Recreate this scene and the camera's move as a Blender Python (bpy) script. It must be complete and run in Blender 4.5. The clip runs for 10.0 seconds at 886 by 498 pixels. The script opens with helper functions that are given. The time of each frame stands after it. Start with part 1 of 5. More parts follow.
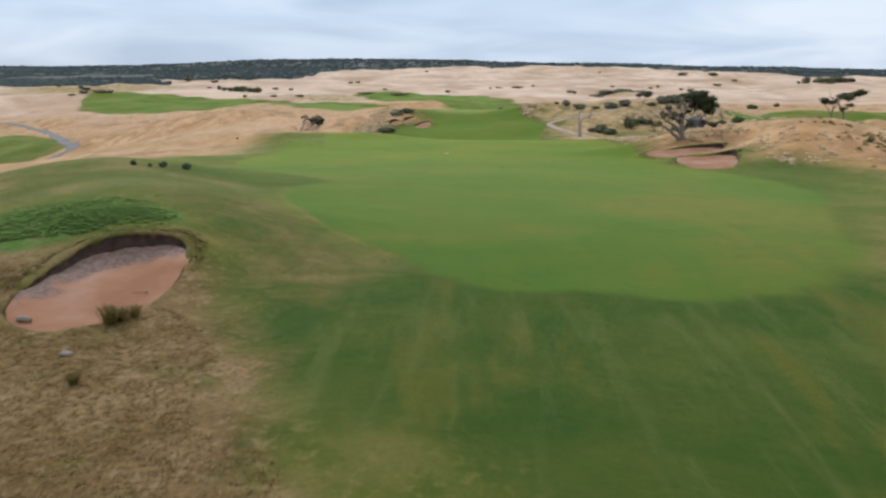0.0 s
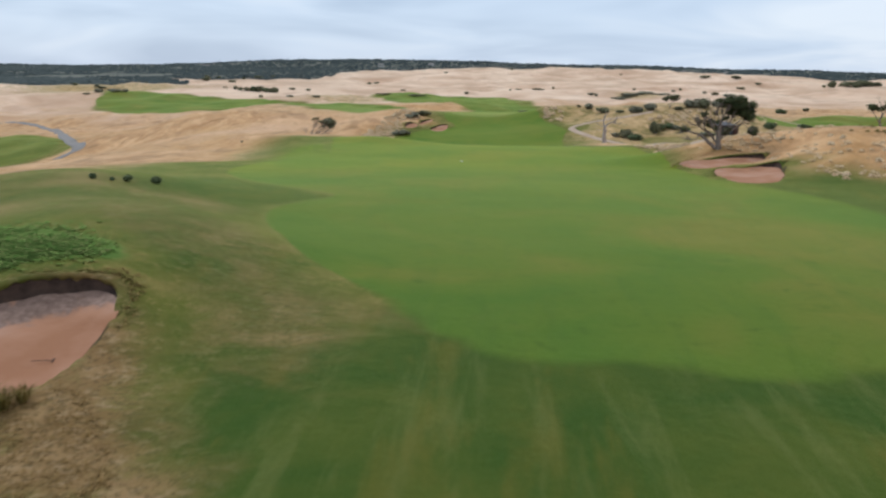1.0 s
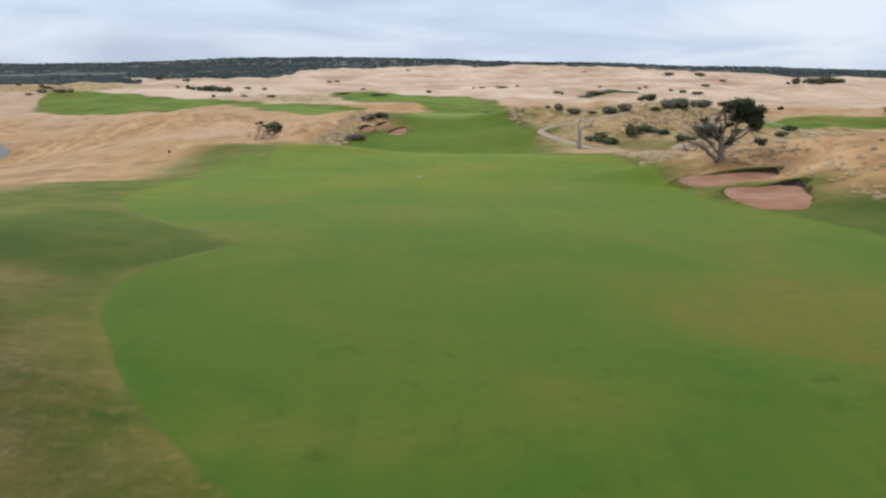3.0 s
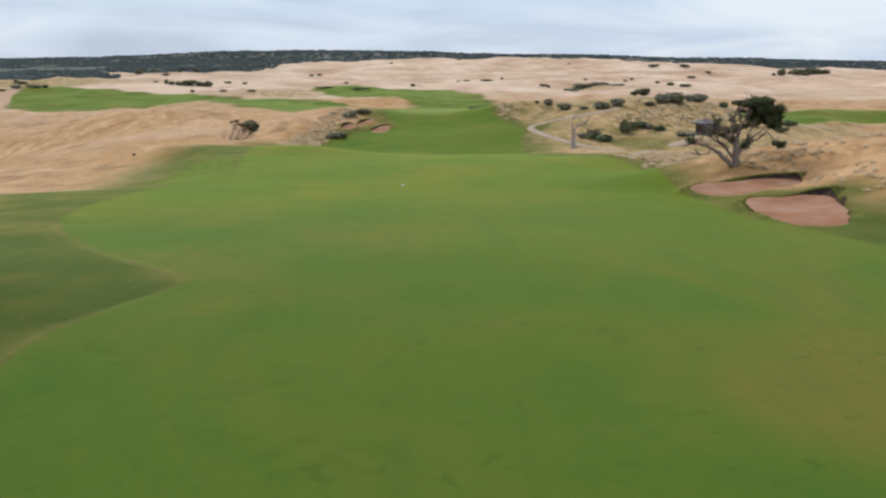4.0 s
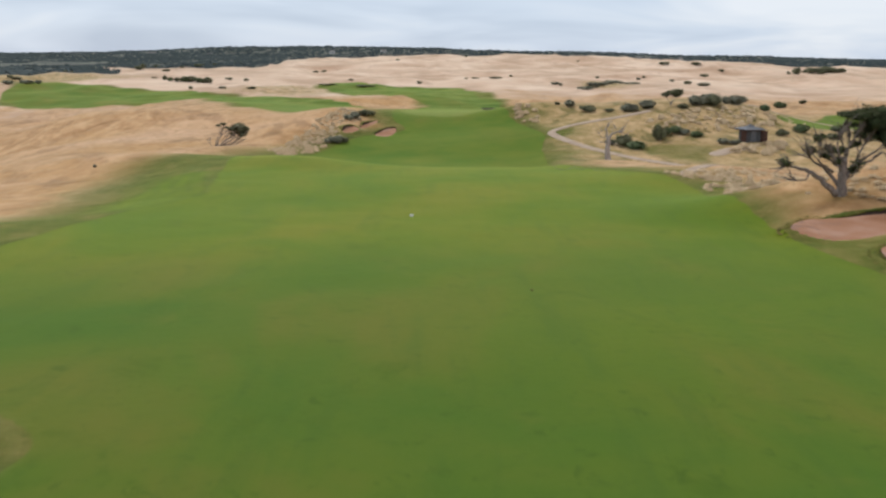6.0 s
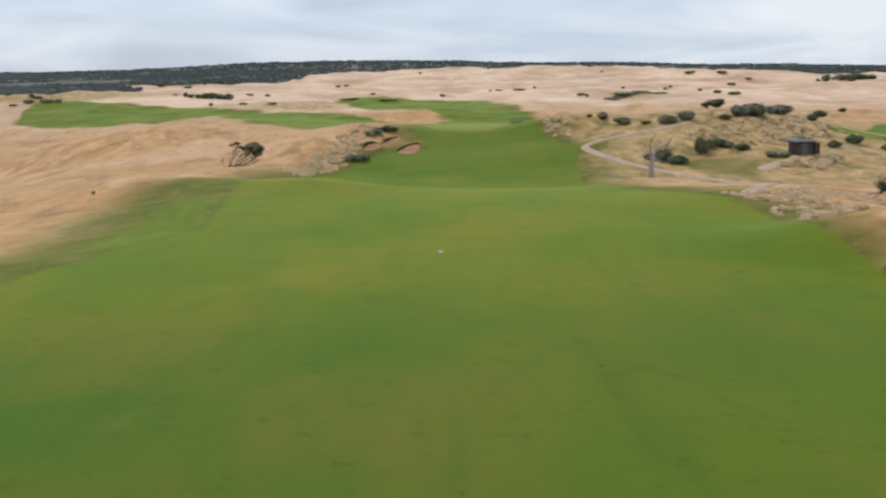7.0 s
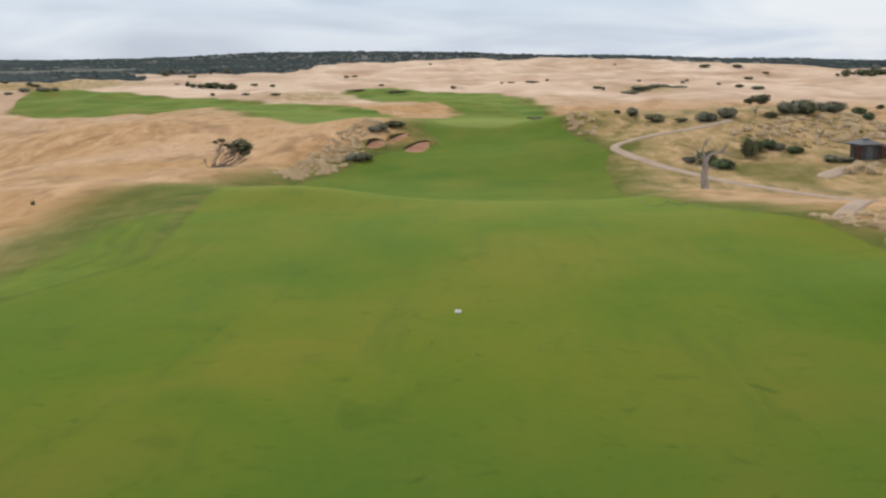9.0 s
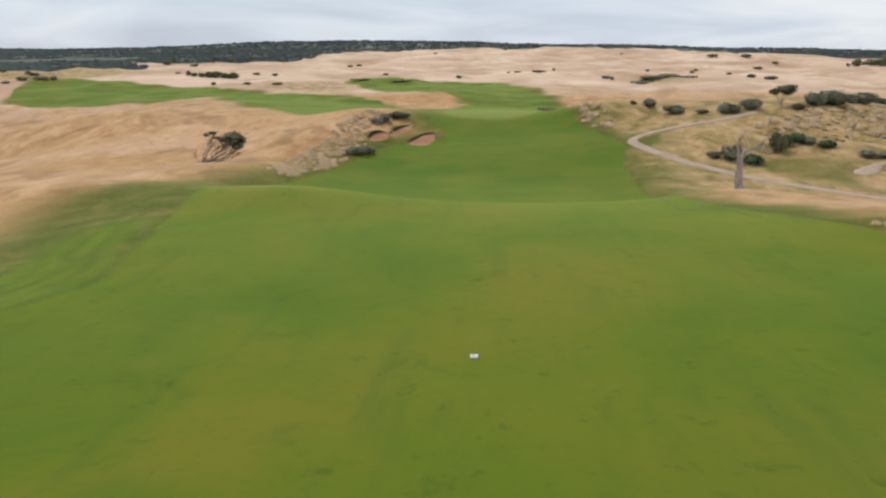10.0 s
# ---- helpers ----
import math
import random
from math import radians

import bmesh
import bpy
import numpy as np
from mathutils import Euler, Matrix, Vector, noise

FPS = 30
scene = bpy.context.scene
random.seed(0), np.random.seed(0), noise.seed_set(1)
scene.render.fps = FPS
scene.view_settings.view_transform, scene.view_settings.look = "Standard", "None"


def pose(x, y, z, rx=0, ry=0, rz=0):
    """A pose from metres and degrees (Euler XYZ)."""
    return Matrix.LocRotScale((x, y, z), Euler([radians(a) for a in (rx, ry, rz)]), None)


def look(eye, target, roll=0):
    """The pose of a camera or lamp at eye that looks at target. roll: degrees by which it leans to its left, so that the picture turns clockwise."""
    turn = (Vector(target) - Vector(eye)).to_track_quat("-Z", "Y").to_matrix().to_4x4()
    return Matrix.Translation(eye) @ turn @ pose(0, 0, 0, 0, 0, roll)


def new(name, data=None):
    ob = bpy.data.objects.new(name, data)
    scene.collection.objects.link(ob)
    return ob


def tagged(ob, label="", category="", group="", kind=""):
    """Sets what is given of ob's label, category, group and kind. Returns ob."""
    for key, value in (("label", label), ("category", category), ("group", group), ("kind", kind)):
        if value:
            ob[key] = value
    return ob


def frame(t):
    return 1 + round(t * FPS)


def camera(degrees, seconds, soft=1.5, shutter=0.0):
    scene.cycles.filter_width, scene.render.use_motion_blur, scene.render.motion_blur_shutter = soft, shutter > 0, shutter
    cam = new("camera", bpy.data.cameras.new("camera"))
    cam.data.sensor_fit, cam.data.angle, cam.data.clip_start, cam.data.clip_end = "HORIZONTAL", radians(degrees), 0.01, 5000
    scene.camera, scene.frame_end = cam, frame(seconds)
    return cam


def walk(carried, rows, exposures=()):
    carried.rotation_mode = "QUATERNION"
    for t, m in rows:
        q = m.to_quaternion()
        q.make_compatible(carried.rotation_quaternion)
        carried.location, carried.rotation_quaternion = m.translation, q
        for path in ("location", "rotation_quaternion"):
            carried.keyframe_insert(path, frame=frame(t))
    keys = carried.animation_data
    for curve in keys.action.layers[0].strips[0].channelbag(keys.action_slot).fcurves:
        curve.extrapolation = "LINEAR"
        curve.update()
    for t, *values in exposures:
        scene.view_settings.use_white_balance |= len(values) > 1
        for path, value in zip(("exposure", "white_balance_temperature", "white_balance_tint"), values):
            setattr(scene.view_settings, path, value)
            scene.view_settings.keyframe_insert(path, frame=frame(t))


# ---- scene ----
cam = camera(50.0, 10.0, 2.4, 0.5)
PATH = [
    (0, (4.209, 1.017, 8.644), (4.133, 2.982, 8.28), 0.4),
    (0.5, (4.214, 5.006, 8.63), (4.116, 6.97, 8.265), 0.7),
    (1, (4.316, 8.942, 8.65), (4.202, 10.905, 8.288), 0.8),
    (1.5, (4.341, 12.325, 8.651), (4.23, 14.289, 8.291), 1.0),
    (2, (4.448, 16.111, 8.727), (4.356, 18.076, 8.368), 0.9),
    (2.5, (4.338, 19.889, 8.796), (4.275, 21.855, 8.435), 0.8),
    (3, (4.323, 24.043, 8.853), (4.283, 26.009, 8.487), 0.6),
    (3.2, (4.286, 25.602, 8.905), (4.253, 27.568, 8.537), 0.5),
    (4.5, (3.745, 35.492, 9.249), (3.749, 37.454, 8.864), 0.5),
    (5, (3.555, 39.637, 9.225), (3.564, 41.599, 8.84), 0.8),
    (5.5, (3.255, 43.415, 9.233), (3.26, 45.377, 8.846), 0.7),
    (5.7, (3.17, 45.029, 9.244), (3.167, 46.991, 8.854), 0.7),
    (7, (2.374, 55.855, 9.164), (2.304, 57.82, 8.802), -0.3),
    (7.5, (2.119, 59.675, 9.094), (2.032, 61.642, 8.739), -0.4),
    (8, (1.888, 63.457, 9.003), (1.794, 65.422, 8.646), -0.3),
    (8.5, (1.736, 67.014, 8.987), (1.643, 68.978, 8.62), -0.0),
    (9, (1.48, 70.517, 8.941), (1.393, 72.479, 8.562), 0.2),
    (9.5, (1.228, 73.973, 8.861), (1.139, 75.932, 8.471), 0.2),
    (10, (0.919, 77.627, 8.75), (0.823, 79.584, 8.35), 0.3),
]
EXPOSURE = 0.0
walk(cam, [(t, look(eye, target, roll)) for t, eye, target, roll in PATH], [(0, EXPOSURE, 5900, 8), (4.5, EXPOSURE, 6150, 9), (8, EXPOSURE, 6400, 10), (10, EXPOSURE, 6500, 10)])

# ---- light: an overcast sky with a soft sun behind it ----
SUN_HIGH, SUN_ROUND = 46.0, -35.0
world = bpy.data.worlds.new("sky")
scene.world = world
world.use_nodes = True
wn, wl = world.node_tree.nodes, world.node_tree.links
wn.clear()
w_out, w_back = wn.new("ShaderNodeOutputWorld"), wn.new("ShaderNodeBackground")
w_sky = wn.new("ShaderNodeTexSky")
w_sky.sky_type, w_sky.sun_disc = "NISHITA", False
w_sky.sun_elevation, w_sky.sun_rotation = radians(SUN_HIGH), radians(SUN_ROUND)
w_dim = wn.new("ShaderNodeVectorMath")
w_dim.operation = "SCALE"
w_dim.inputs["Scale"].default_value = 0.12
w_geo = wn.new("ShaderNodeTexCoord")
w_split = wn.new("ShaderNodeSeparateXYZ")
w_lift = wn.new("ShaderNodeMath")
w_lift.operation = "ADD"
w_lift.inputs[1].default_value = 0.16
w_flat = wn.new("ShaderNodeVectorMath")
w_flat.operation = "DIVIDE"
w_comb = wn.new("ShaderNodeCombineXYZ")
w_cloud = wn.new("ShaderNodeTexNoise")
w_cloud.inputs["Scale"].default_value = 0.75
w_cloud.inputs["Detail"].default_value = 3.0
w_cloud.inputs["Roughness"].default_value = 0.52
w_cloud.inputs["Distortion"].default_value = 0.6
w_ramp = wn.new("ShaderNodeValToRGB")
w_ramp.color_ramp.elements[0].position, w_ramp.color_ramp.elements[0].color = 0.30, (0.46, 0.545, 0.68, 1)
w_ramp.color_ramp.elements[1].position, w_ramp.color_ramp.elements[1].color = 0.74, (0.84, 0.87, 0.92, 1)
mid_stop = w_ramp.color_ramp.elements.new(0.52)
mid_stop.color = (0.63, 0.71, 0.83, 1)
w_mix = wn.new("ShaderNodeMix")
w_mix.data_type = "RGBA"
w_mix.inputs["Factor"].default_value = 0.88
wl.new(w_sky.outputs["Color"], w_dim.inputs[0])
wl.new(w_geo.outputs["Generated"], w_split.inputs[0])
wl.new(w_split.outputs["Z"], w_lift.inputs[0])
for axis in "XYZ":
    wl.new(w_lift.outputs[0], w_comb.inputs[axis])
wl.new(w_geo.outputs["Generated"], w_flat.inputs[0])
wl.new(w_comb.outputs[0], w_flat.inputs[1])
wl.new(w_flat.outputs[0], w_cloud.inputs["Vector"])
w_tilt = wn.new("ShaderNodeMath")
w_tilt.operation = "MULTIPLY_ADD"
w_tilt.inputs[1].default_value = 0.26
wl.new(w_split.outputs["X"], w_tilt.inputs[0])
wl.new(w_cloud.outputs["Fac"], w_tilt.inputs[2])
wl.new(w_tilt.outputs[0], w_ramp.inputs["Fac"])
wl.new(w_dim.outputs[0], w_mix.inputs["A"])
wl.new(w_ramp.outputs["Color"], w_mix.inputs["B"])
w_high = wn.new("ShaderNodeMapRange")
w_high.interpolation_type = "SMOOTHSTEP"
w_high.inputs["From Min"].default_value, w_high.inputs["From Max"].default_value = 0.10, 0.45
w_over = wn.new("ShaderNodeMix")
w_over.data_type = "RGBA"
w_grey = wn.new("ShaderNodeMix")
w_grey.data_type, w_grey.blend_type = "RGBA", "MULTIPLY"
w_grey.inputs["Factor"].default_value, w_grey.inputs["B"].default_value = 1.0, (1.10, 1.0, 0.88, 1)
wl.new(w_mix.outputs["Result"], w_grey.inputs["A"])
wl.new(w_split.outputs["Z"], w_high.inputs["Value"])
wl.new(w_high.outputs["Result"], w_over.inputs["Factor"])
wl.new(w_mix.outputs["Result"], w_over.inputs["A"])
wl.new(w_grey.outputs["Result"], w_over.inputs["B"])
wl.new(w_over.outputs["Result"], w_back.inputs["Color"])
w_back.inputs["Strength"].default_value = 1.0
wl.new(w_back.outputs[0], w_out.inputs["Surface"])

sun = new("sun", bpy.data.lights.new("sun", "SUN"))
sun.data.energy, sun.data.angle, sun.data.color = 1.7, radians(18), (1.0, 0.96, 0.90)
sun_way = Vector((math.sin(radians(SUN_ROUND)) * math.cos(radians(SUN_HIGH)), math.cos(radians(SUN_ROUND)) * math.cos(radians(SUN_HIGH)), math.sin(radians(SUN_HIGH))))
sun.matrix_world = look(sun_way * 60, (0, 0, 0))


# ---- materials ----
class Paint:
    """Short hand for a node material."""

    def __init__(self, name, rough=0.9, gloss=0.2):
        self.mat = bpy.data.materials.new(name)
        self.mat.use_nodes = True
        self.tree = self.mat.node_tree
        self.base = self.tree.nodes["Principled BSDF"]
        self.base.inputs["Roughness"].default_value = rough
        self.base.inputs["Specular IOR Level"].default_value = gloss
        self.spot = None

    def node(self, kind):
        return self.tree.nodes.new(kind)

    def link(self, a, b):
        self.tree.links.new(a, b)

    def place(self):
        if self.spot is None:
            self.spot = self.node("ShaderNodeNewGeometry").outputs["Position"]
        return self.spot

    def noise(self, scale, detail=4.0, rough=0.55, warp=0.0, stretch=None):
        n = self.node("ShaderNodeTexNoise")
        n.inputs["Scale"].default_value, n.inputs["Detail"].default_value = scale, detail
        n.inputs["Roughness"].default_value, n.inputs["Distortion"].default_value = rough, warp
        src = self.place()
        if stretch:
            m = self.node("ShaderNodeMapping")
            m.inputs["Scale"].default_value = stretch
            self.link(src, m.inputs["Vector"])
            src = m.outputs[0]
        self.link(src, n.inputs["Vector"])
        return n.outputs["Fac"]

    def ramp(self, fac, *stops):
        r = self.node("ShaderNodeValToRGB")
        el = r.color_ramp.elements
        while len(el) < len(stops):
            el.new(0.5)
        for e, (pos, col) in zip(el, stops):
            e.position, e.color = pos, (*col, 1) if len(col) == 3 else col
        self.link(fac, r.inputs["Fac"])
        return r.outputs["Color"]

    def span(self, fac, a, b, low=0.0, high=1.0):
        r = self.node("ShaderNodeMapRange")
        r.interpolation_type = "SMOOTHSTEP"
        for k, v in zip(("From Min", "From Max", "To Min", "To Max"), (a, b, low, high)):
            r.inputs[k].default_value = v
        self.link(fac, r.inputs["Value"])
        return r.outputs["Result"]

    def attr(self, name):
        a = self.node("ShaderNodeAttribute")
        a.attribute_name = name
        return a.outputs["Fac"]

    def mix(self, fac, a, b, how="MIX"):
        m = self.node("ShaderNodeMix")
        m.data_type, m.blend_type = "RGBA", how
        for key, v in (("Factor", fac), ("A", a), ("B", b)):
            if isinstance(v, (int, float)):
                m.inputs[key].default_value = v
            elif isinstance(v, tuple):
                m.inputs[key].default_value = (*v, 1)
            else:
                self.link(v, m.inputs[key])
        return m.outputs["Result"]

    def math(self, how, a, b=0.0):
        m = self.node("ShaderNodeMath")
        m.operation = how
        for slot, v in zip(m.inputs, (a, b)):
            if isinstance(v, (int, float)):
                slot.default_value = v
            else:
                self.link(v, slot)
        return m.outputs[0]

    def bump(self, height, depth=0.05, strength=1.0):
        b = self.node("ShaderNodeBump")
        b.inputs["Strength"].default_value, b.inputs["Distance"].default_value = strength, depth
        self.link(height, b.inputs["Height"])
        self.link(b.outputs[0], self.base.inputs["Normal"])

    def colour(self, src):
        if isinstance(src, tuple):
            self.base.inputs["Base Color"].default_value = (*src, 1)
        else:
            self.link(src, self.base.inputs["Base Color"])
        return self.mat

    def by_island(self):
        return self.node("ShaderNodeNewGeometry").outputs["Random Per Island"]

    def by_object(self):
        return self.node("ShaderNodeObjectInfo").outputs["Random"]


def ground_material():
    p = Paint("ground_cover", 0.95, 0.08)
    # grass tips catch the light when seen along the ground
    p.base.inputs["Sheen Weight"].default_value = 0.36
    p.base.inputs["Sheen Roughness"].default_value = 0.22
    p.link(p.mix(p.math("MINIMUM", p.math("ADD", p.attr("mown"), p.attr("semi")), 1.0), (1.0, 0.89, 0.64), (0.84, 0.95, 0.26)), p.base.inputs["Sheen Tint"])
    big, mid, small = p.noise(0.045, 5, 0.6, 0.8), p.noise(0.28, 5, 0.6, 0.4), p.noise(2.6, 5, 0.65)
    fine = p.noise(11.0, 4, 0.7)
    # dry straw: pale seed heads, buff stems, grey thatch
    blown = p.noise(0.34, 5, 0.62, 0.5, (1.0, 0.42, 1.0))
    dry = p.ramp(blown, (0.36, (0.340, 0.183, 0.079)), (0.5, (0.510, 0.297, 0.143)), (0.64, (0.640, 0.404, 0.215)))
    dry = p.mix(p.span(big, 0.46, 0.62, 0.0, 0.7), dry, (0.500, 0.282, 0.112))
    dry = p.mix(p.span(p.noise(0.02, 4, 0.55, 0.6), 0.5, 0.68, 0.0, 0.6), dry, (0.700, 0.470, 0.310))
    dry = p.mix(p.span(small, 0.58, 0.80, 0.0, 0.5), dry, (0.760, 0.517, 0.301))
    dry = p.mix(p.span(p.noise(0.9, 5, 0.65, 0.5, (1.0, 0.5, 1.0)), 0.50, 0.68, 0.0, 0.6), dry, (0.330, 0.188, 0.083))
    dry = p.mix(p.span(p.noise(0.15, 5, 0.62, 0.7, (1.0, 0.45, 1.0)), 0.57, 0.66, 0.0, 0.55), dry, (0.250, 0.141, 0.065))
    # a paler, pinker mix that takes over with distance along y
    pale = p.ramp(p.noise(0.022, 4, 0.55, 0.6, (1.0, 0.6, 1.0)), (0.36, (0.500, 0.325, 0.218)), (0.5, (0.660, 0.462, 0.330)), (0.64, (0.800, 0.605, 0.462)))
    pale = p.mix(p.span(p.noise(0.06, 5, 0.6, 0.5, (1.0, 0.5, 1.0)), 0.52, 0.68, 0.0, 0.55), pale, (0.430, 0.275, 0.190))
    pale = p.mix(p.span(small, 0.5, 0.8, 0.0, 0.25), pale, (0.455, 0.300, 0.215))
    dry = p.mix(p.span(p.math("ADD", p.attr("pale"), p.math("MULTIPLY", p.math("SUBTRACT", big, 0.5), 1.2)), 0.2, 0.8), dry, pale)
    # thin dry turf near the fairway: straw over dull green and bare earth
    semi = p.ramp(mid, (0.36, (0.056, 0.086, 0.011)), (0.5, (0.108, 0.118, 0.020)), (0.66, (0.20, 0.165, 0.048)))
    semi = p.mix(p.span(small, 0.50, 0.70, 0.0, 0.55), semi, (0.27, 0.205, 0.070))
    semi = p.mix(p.span(fine, 0.5, 0.72, 0.0, 0.55), semi, (0.065, 0.075, 0.018))
    # worn rough: brown thatch with bare earth and a few pale stalks
    thin = p.ramp(mid, (0.36, (0.125, 0.080, 0.028)), (0.5, (0.205, 0.125, 0.052)), (0.64, (0.285, 0.185, 0.088)))
    thin = p.mix(p.span(p.noise(0.42, 4, 0.6, 0.5), 0.50, 0.64, 0.0, 0.55), thin, (0.105, 0.112, 0.024))
    thin = p.mix(p.span(small, 0.50, 0.66, 0.0, 0.7), thin, (0.32, 0.225, 0.125))
    thin = p.mix(p.span(p.noise(6.0, 4, 0.7, 0.4), 0.48, 0.62, 0.0, 0.65), thin, (0.085, 0.060, 0.026))
    # mown turf: green with straw patches and faint lines along the play
    turf = p.ramp(p.noise(0.085, 4, 0.55, 0.5, (1.0, 0.70, 1.0)), (0.36, (0.068, 0.138, 0.016)), (0.5, (0.096, 0.148, 0.017)), (0.66, (0.152, 0.150, 0.025)))
    parched = p.ramp(p.noise(0.10, 4, 0.55, 0.5, (1.0, 0.70, 1.0)), (0.36, (0.094, 0.160, 0.011)), (0.5, (0.126, 0.174, 0.012)), (0.66, (0.168, 0.180, 0.017)))
    turf = p.mix(p.span(p.math("ADD", p.attr("thirst"), p.math("SUBTRACT", big, 0.5)), 0.1, 0.9), turf, parched)
    turf = p.mix(p.span(mid, 0.55, 0.80, 0.0, 0.30), turf, (0.20, 0.175, 0.035))
    turf = p.mix(p.span(p.noise(0.8, 4, 0.6, 0.3, (1.0, 0.12, 1.0)), 0.5, 0.72, 0.0, 0.30), turf, (0.055, 0.115, 0.018))
    turf = p.mix(p.span(p.noise(0.45, 4, 0.65, 0.8, (1.0, 0.75, 1.0)), 0.55, 0.72, 0.0, 0.40), turf, (0.058, 0.110, 0.010))
    turf = p.mix(p.span(p.noise(1.1, 4, 0.7, 0.6), 0.58, 0.72, 0.0, 0.58), turf, (0.050, 0.098, 0.012))
    turf = p.mix(p.span(small, 0.5, 0.8, 0.0, 0.35), turf, (0.055, 0.105, 0.016))
    turf = p.mix(p.span(fine, 0.5, 0.8, 0.0, 0.25), turf, (0.13, 0.175, 0.045))
    turf = p.mix(p.span(p.attr("green"), 0.3, 0.7, 0.0, 0.75), turf, p.ramp(mid, (0.3, (0.16, 0.21, 0.045)), (0.7, (0.22, 0.24, 0.06))))
    turf = p.mix(p.span(p.attr("hollow"), 0.2, 0.8, 0.0, 0.6), turf, p.ramp(p.noise(0.2, 4), (0.34, (0.074, 0.152, 0.013)), (0.66, (0.150, 0.192, 0.022))))
    # long watered grass; deep also carries the shade of the tongue's slope
    lush = p.ramp(p.noise(1.2, 5, 0.6), (0.3, (0.060, 0.125, 0.022)), (0.55, (0.105, 0.175, 0.034)), (0.72, (0.20, 0.175, 0.065)))
    deep = p.ramp(mid, (0.34, (0.034, 0.074, 0.009)), (0.66, (0.072, 0.098, 0.014)))
    deep = p.mix(p.span(p.noise(1.3, 4, 0.6, 0.3, (1.0, 0.10, 1.0)), 0.5, 0.74, 0.0, 0.40), deep, (0.14, 0.155, 0.045))
    deep = p.mix(p.span(p.noise(0.5, 4, 0.6, 0.3, (1.0, 0.25, 1.0)), 0.5, 0.66, 0.0, 0.55), deep, (0.120, 0.110, 0.018))
    deep = p.mix(p.span(fine, 0.5, 0.8, 0.0, 0.4), deep, (0.035, 0.062, 0.008))
    # brown bunker soil, darkened further for the shade below the lip
    soil = p.ramp(small, (0.3, (0.020, 0.013, 0.010)), (0.7, (0.085, 0.052, 0.036)))
    # wood floor matches the far crowns, with their bluish distance haze in the colour
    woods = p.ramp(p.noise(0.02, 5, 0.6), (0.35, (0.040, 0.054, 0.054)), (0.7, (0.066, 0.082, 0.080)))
    scrub = p.ramp(p.noise(0.45, 5, 0.65, 0.5, (1.0, 0.5, 1.0)), (0.36, (0.200, 0.160, 0.055)), (0.5, (0.400, 0.272, 0.120)), (0.66, (0.58, 0.395, 0.215)))
    scrub = p.mix(p.span(small, 0.55, 0.75, 0.0, 0.45), scrub, (0.48, 0.34, 0.18))
    scrub = p.mix(p.span(fine, 0.5, 0.7, 0.0, 0.5), scrub, (0.13, 0.11, 0.04))
    wear = p.math("MULTIPLY", p.math("SUBTRACT", mid, 0.5), 0.9)

    def cover(base, name, top, low=0.30, high=0.70):
        edge = p.math("ADD", p.attr(name), wear)
        return p.mix(p.span(edge, low, high), base, top)

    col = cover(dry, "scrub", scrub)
    col = p.mix(p.span(p.math("ADD", p.attr("semi"), p.math("MULTIPLY", wear, 0.45)), 0.05, 0.95), col, semi)
    col = cover(col, "deep", deep, 0.05, 0.95)
    col = cover(col, "thin", thin, 0.1, 0.9)
    col = p.mix(p.span(p.math("ADD", p.attr("mown"), p.math("MULTIPLY", wear, 0.25)), 0.36, 0.64), col, turf)
    col = p.mix(p.math("MULTIPLY", p.attr("bank"), 0.75), col, p.ramp(p.noise(0.7, 4, 0.6, 0.4, (1.0, 0.5, 1.0)), (0.36, (0.052, 0.115, 0.006)), (0.64, (0.120, 0.185, 0.010))))
    # mowing lines, plus the shade of the fairway's edge step as dark colour
    col = p.mix(p.attr("lines"), col, (0.050, 0.085, 0.012))
    col = p.mix(p.attr("scalp"), col, (0.24, 0.22, 0.075))
    col = cover(col, "lush", lush)
    col = p.mix(p.span(p.attr("soil"), 0.3, 0.7), col, soil)
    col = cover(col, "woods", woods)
    humps = p.math("MULTIPLY", p.math("MULTIPLY", p.noise(0.5, 5, 0.6, 0.3, (1.0, 0.6, 1.0)), p.math("SUBTRACT", 7.0, p.math("MULTIPLY", p.attr("pale"), 5.0))), p.math("SUBTRACT", 1.0, p.math("MINIMUM", p.math("ADD", p.attr("mown"), p.attr("semi")), 1.0)))
    p.bump(p.math("ADD", humps, p.math("MULTIPLY", p.math("ADD", p.math("MULTIPLY", small, 0.6), p.math("MULTIPLY", fine, 0.4)), p.math("SUBTRACT", 1.0, p.math("MULTIPLY", p.attr("mown"), 0.7)))), 0.10, 0.45)
    return p.colour(col)


def sand_material():
    p = Paint("red_sand", 0.95, 0.1)
    c = p.ramp(p.noise(0.5, 4, 0.5, 0.2), (0.34, (0.325, 0.160, 0.090)), (0.5, (0.385, 0.203, 0.125)), (0.68, (0.44, 0.262, 0.185)))
    c = p.mix(p.span(p.noise(14, 4, 0.7), 0.5, 0.8, 0.0, 0.3), c, (0.34, 0.17, 0.11))
    # grey crumbled sand and soil washed down from the back bank
    washed = p.math("ADD", p.attr("bank"), p.math("MULTIPLY", p.math("SUBTRACT", p.noise(0.8, 5, 0.65, 0.9), 0.5), 2.4))
    c = p.mix(p.span(washed, 0.28, 0.80, 0.0, 0.92), c, p.ramp(p.noise(5, 4, 0.65), (0.3, (0.135, 0.095, 0.078)), (0.7, (0.30, 0.215, 0.18))))
    p.bump(p.noise(7, 4, 0.6), 0.04, 0.6)
    return p.colour(c)


